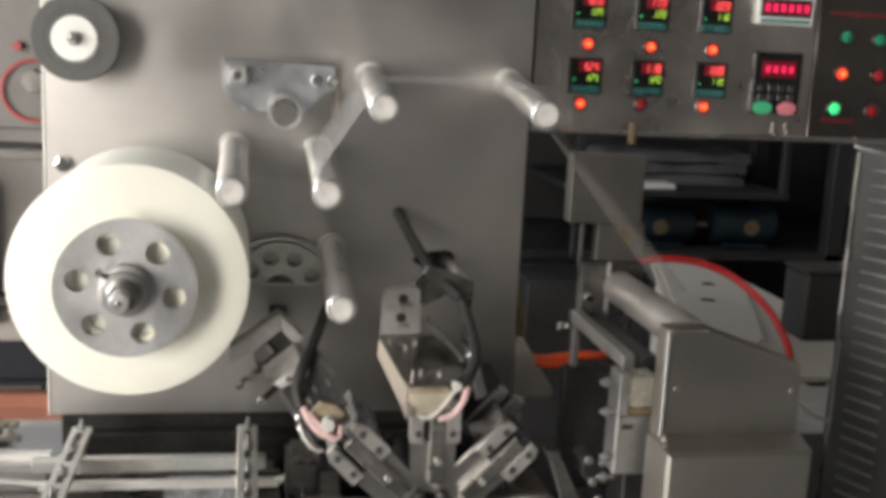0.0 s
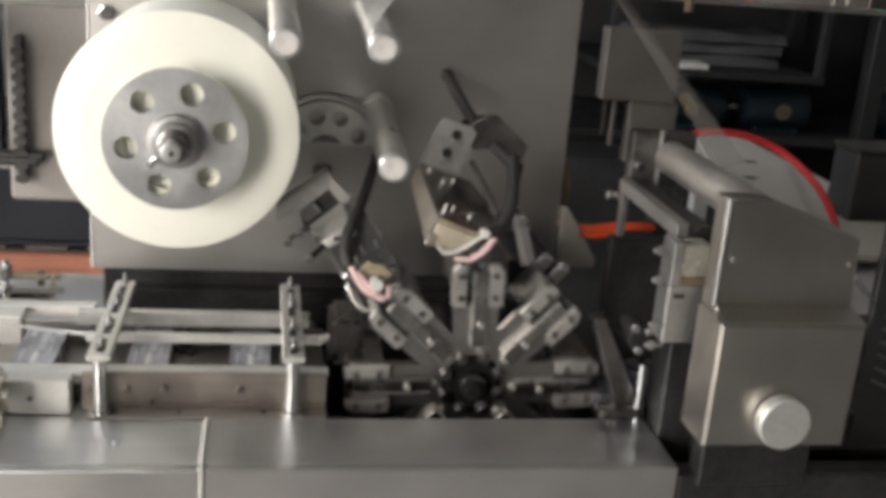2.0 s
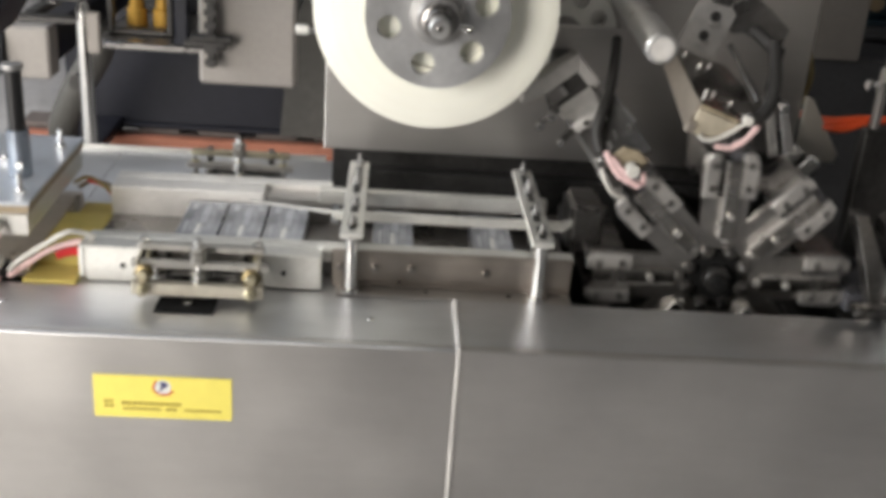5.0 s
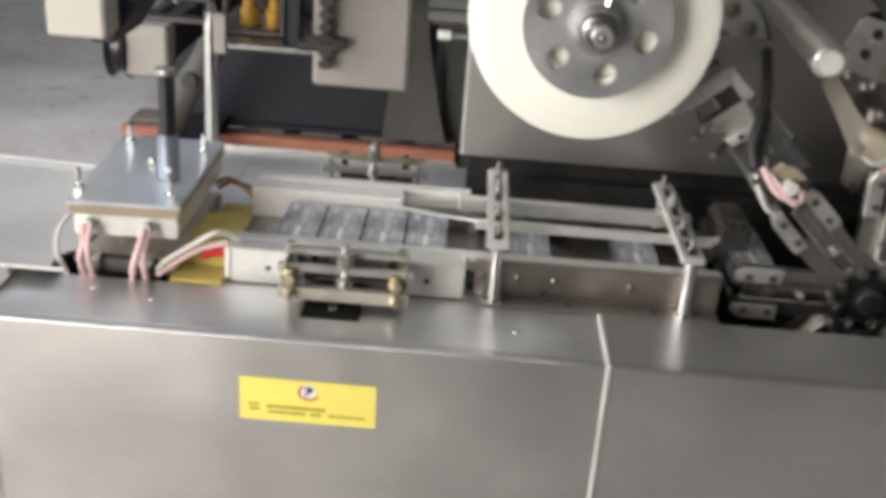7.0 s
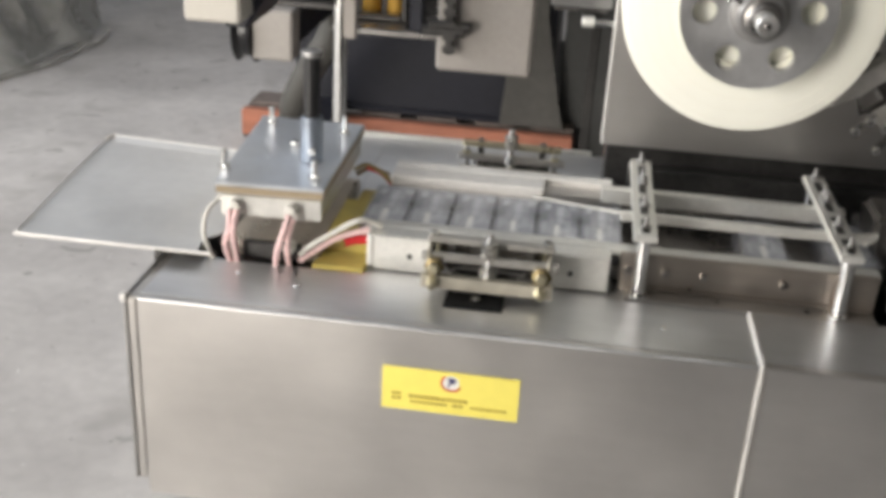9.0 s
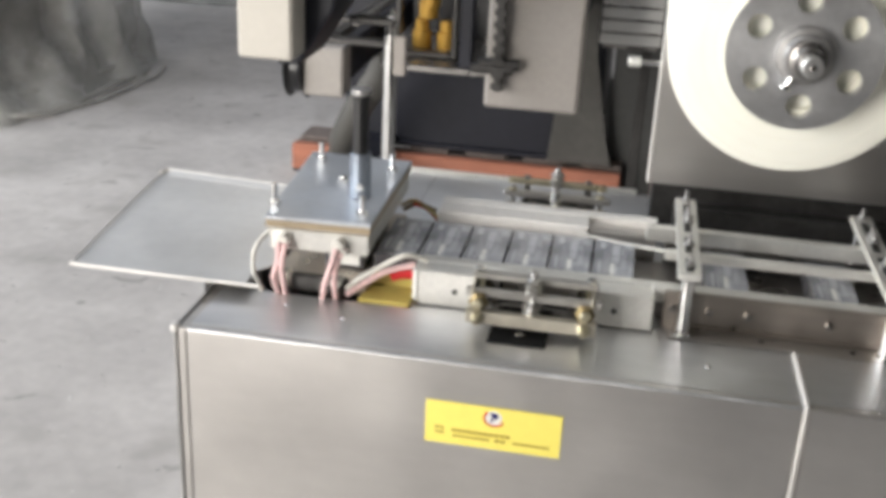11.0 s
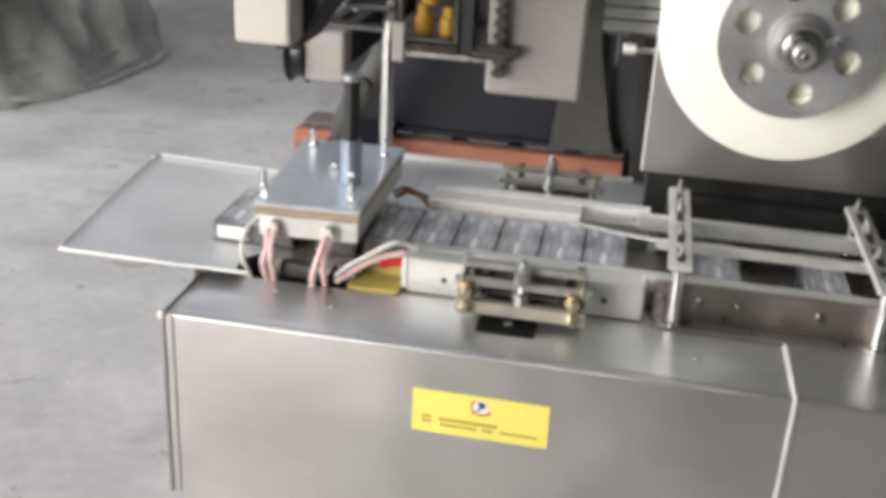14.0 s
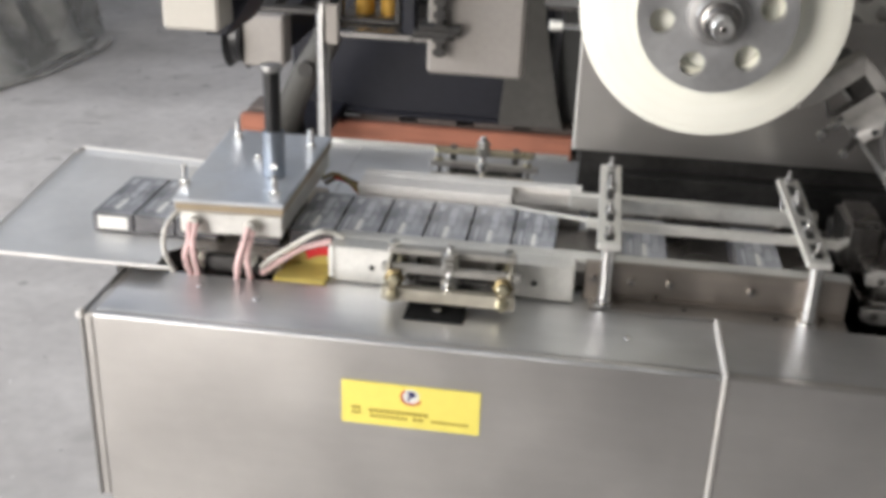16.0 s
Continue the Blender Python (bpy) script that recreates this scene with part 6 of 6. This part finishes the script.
part("ledge", B(-0.42, -0.2305, 1.47, 1.56, 1.150, 1.164, 0.002), INSTGREY, ib)
part("bracket", B(-0.40, -0.36, 1.50, 1.55, 1.164, 1.1868, 0.001), DARK, ib)

# bundles under dusty plastic sheeting
def bundle(cx, cy, rx, ry, h, label, seed=0.0):
    bm = bmesh.new()
    rings = []
    n, lv = 200, 72
    for j in range(lv + 1):
        f = j / lv
        ring = []
        for k in range(n):
            a = 2 * math.pi * k / n
            ca, sa = math.cos(a), math.sin(a)
            spread = 1.0 + 0.34 * (1 - f) ** 5
            # hanging folds, slack bulges and fine crumples; folds gather and slant towards the floor
            lean = a + 0.9 * (1 - f) ** 2
            fold = 0.035 * math.sin(lean * 8 + 6 * noise.noise((ca * 2, sa * 2, f * 2 + seed))) * (0.4 + 0.6 * (1 - f))
            fold += 0.15 * noise.noise((ca * 1.8, sa * 1.8, f * 2.2 + seed)) + 0.06 * noise.noise((ca * 6 + seed, sa * 6, f * 7 + lean))
            fold += 0.028 * abs(noise.noise((ca * 15, sa * 15 + seed, f * 16))) - 0.05 * max(0, 0.35 - f) * math.sin(f * 46 + 4 * noise.noise((ca * 4, sa * 4, seed)))
            top = 1.0 if f < 0.8 else math.cos((f - 0.8) / 0.2 * math.pi / 2) ** 0.5
            r = (spread + fold) * max(top, 0.02)
            sq = (abs(ca) ** 3.2 + abs(sa) ** 3.2) ** -0.3125
            ring.append(bm.verts.new((cx + rx * r * sq * ca, cy + ry * r * sq * sa, 0.002 + h * (min(f, 0.8) / 0.8 * 0.9 + max(0, f - 0.8) * 0.5))))
        rings.append(ring)
    for a, b in zip(rings, rings[1:]):
        for k in range(n):
            bm.faces.new((a[k], a[(k + 1) % n], b[(k + 1) % n], b[k]))
    bm.faces.new(rings[0][::-1])
    bm.faces.new(rings[-1])
    t = thing("covered_pallet", label, "covered pallet", (0, 0, 0), "covered pallets")
    part("sheeting", bm, SHEETING, t, "crumpled clear plastic sheet")
    part("goods", B(cx - rx * 0.70, cx + rx * 0.40, cy - ry * 0.55, cy + ry * 0.55, 0.30, h * 0.85, 0.05, seg=2), GOODS, t, "dull packed goods")
    part("low_goods", B(cx - rx * 0.66, cx + rx * 0.62, cy - ry * 0.50, cy + ry * 0.50, 0.121, 0.2998, 0.02, seg=2), DUSTY, t, "dark low boards")
    part("pallet", B(cx - rx * 0.7, cx + rx * 0.66, cy - ry * 0.6, cy + ry * 0.6, 0.0, 0.12, 0.008), DUSTY, t)
    for k, (r, z) in enumerate(((1.32, 0.014), (1.40, 0.008), (1.20, 0.05), (1.10, 0.12))):
        pts = []
        for a in range(-15, 6):
            q = a * 0.11 - 0.25
            sq = (abs(math.cos(q)) ** 3.2 + abs(math.sin(q)) ** 3.2) ** -0.3125
            w = r + 0.07 * noise.noise((q * 3, k * 7.0, 0.5 + seed))
            pts.append((cx + rx * w * sq * math.cos(q), cy + ry * w * sq * math.sin(q), z + 0.03 * (k + 1) * 0.5 * abs(noise.noise((q * 4, k * 3.0, 2.5)))))
        part("floor_fold", tube(pts, 0.013 - 0.002 * k, 8, 4), SHEETING, t, "rolled edge of the sheet")
    return t
covered = bundle(-3.36, 4.62, 0.66, 0.66, 1.5, "goods under dusty crumpled clear plastic sheeting on the floor")
part("pale_carton", B(-3.15, -2.71, 3.72, 3.80, 0.31, 0.75, 0.006), CREAM, covered, "pale carton against the sheet")
part("carton_stand", B(-3.11, -2.79, 3.735, 3.79, 0.0, 0.309, 0.02, seg=2), SHEETING, covered, "wrinkled wrapping below the carton")
bundle(-3.10, 7.35, 0.75, 0.60, 1.2, "second pallet of goods under dusty plastic by the wall", 5.3)


# ---- what moves ----
def steps(first, period=1.5, length=16.0):
    """The times at which the wheel starts to turn."""
    return [first + k * period for k in range(int((length - first) / period) + 1)]


def motions():
    # star wheel: one arm further at each index
    index = steps(0.47)
    rows, turn = [(0.0, pose(*HUB))], 0
    for s in index:
        rows.append((s, pose(*HUB, 0, turn, 0)))
        rows.append((s + 0.13, pose(*HUB, 0, turn - 22.5, 0)))
        turn -= 45
        rows.append((s + 0.26, pose(*HUB, 0, turn, 0)))
    rows.append((16.0, pose(*HUB, 0, turn, 0)))
    walk(wheel, rows)
    # sealing jaw: swings out while the wheel turns
    def swung(a):
        return pose(*PIV, 0, a, 0)
    rows = []
    for k in range(-1, 11):
        for dt, a in ((0.14, 0), (0.22, 7), (0.30, 14), (0.39, 20), (0.95, 20), (1.04, 14), (1.11, 7), (1.20, 0)):
            t = 1.5 * k + dt
            if 0 < t < 16:
                rows.append((t, swung(a)))
    rows = [(0.0, swung(0))] + rows + [(16.0, swung(17))]
    walk(jaw, rows)
    # heat press: down and up once in each cycle
    px, py, pz = press.location
    rows = [(0.0, pose(px, py, pz))]
    for k in range(0, 11):
        for dt, dz in ((0.72, 0), (0.86, -0.0045), (1.22, -0.0045), (1.36, 0)):
            t = 1.5 * k + dt
            if t < 16:
                rows.append((t, pose(px, py, pz + dz)))
    rows.append((16.0, pose(px, py, pz - 0.0045)))
    walk(press, rows)
    # film roll unwinds steadily
    turned = ((0, 50), (0.5, 70), (1.0, 90), (1.5, 110), (2.25, 143), (3.0, 175), (4.25, 226), (5.5, 277), (6.25, 311), (7.0, 345),
              (7.75, 374), (8.5, 402), (9.75, 457), (11.0, 513), (12.0, 556), (13.0, 599), (14.0, 642), (15.0, 684), (16.0, 730))
    walk(roll, [(t, pose(*ROLL, 0, -a, 0)) for t, a in turned])
    # cartons: infeed queue, wheel, waiting place, row, press, tray
    tail, yc, reach = -0.268, 1.238, 0.125
    push = [1.37 + 1.5 * n for n in range(-1, 10)]
    def on_wheel(angle):
        return pose(*HUB, 0, angle, 0) @ pose(CZ - HUB[2], yc + 0.026 - HUB[1], reach, 0, 90, 0)
    for i, c in enumerate(cartons, -1):
        rows = []
        seat = i                                  # indexes still to go until it lies at the left
        def waiting(n):
            return on_wheel(-90 + 45 * n) if n <= 4 else pose(HUB[0] + reach + PITCH * (n - 4), yc, 2 * HUB[2] - CZ, 0, 180, 0)
        if i > 0:
            rows.append((0.0, waiting(seat)))
            for s in index:
                if seat == 0:
                    break
                rows.append((s, waiting(seat)))
                if seat <= 4:
                    rows.append((s + 0.13, on_wheel(-90 + 45 * seat - 22.5)))
                seat -= 1
                rows.append((s + 0.26, waiting(seat)))
        for n, p in enumerate(push):
            done = n - i                          # 0, 1: to the two waiting places; then into the row and along it
            if done < 0:
                continue
            if done == 0:
                keys = [(p, None), (p + 0.28, -0.036)]
            elif done == 1:
                keys = [(p - 0.10, None), (p + 0.43, -0.123), (p + 0.75, -0.152)]
            elif done == 2:
                keys = [(p - 0.40, None), (p - 0.17, -0.19), (p + 0.13, -0.234), (p + 0.33, tail)]
            else:
                gap = 0.033 if done > 8 else 0.009 if done == 8 else 0.0
                keys = [(p + 0.04, None), (p + 0.33, tail - PITCH * (done - 2) - gap)]
            if p < 0:
                rows.append((0.0, pose(-0.060 if done else -0.022, yc, CZ)))
            for t, x in keys:
                if t > 0:
                    rows.append((t, rows[-1][1] if x is None else pose(x, yc, CZ)))
        rows.append((16.0, rows[-1][1]))
        walk(c, rows)


motions()
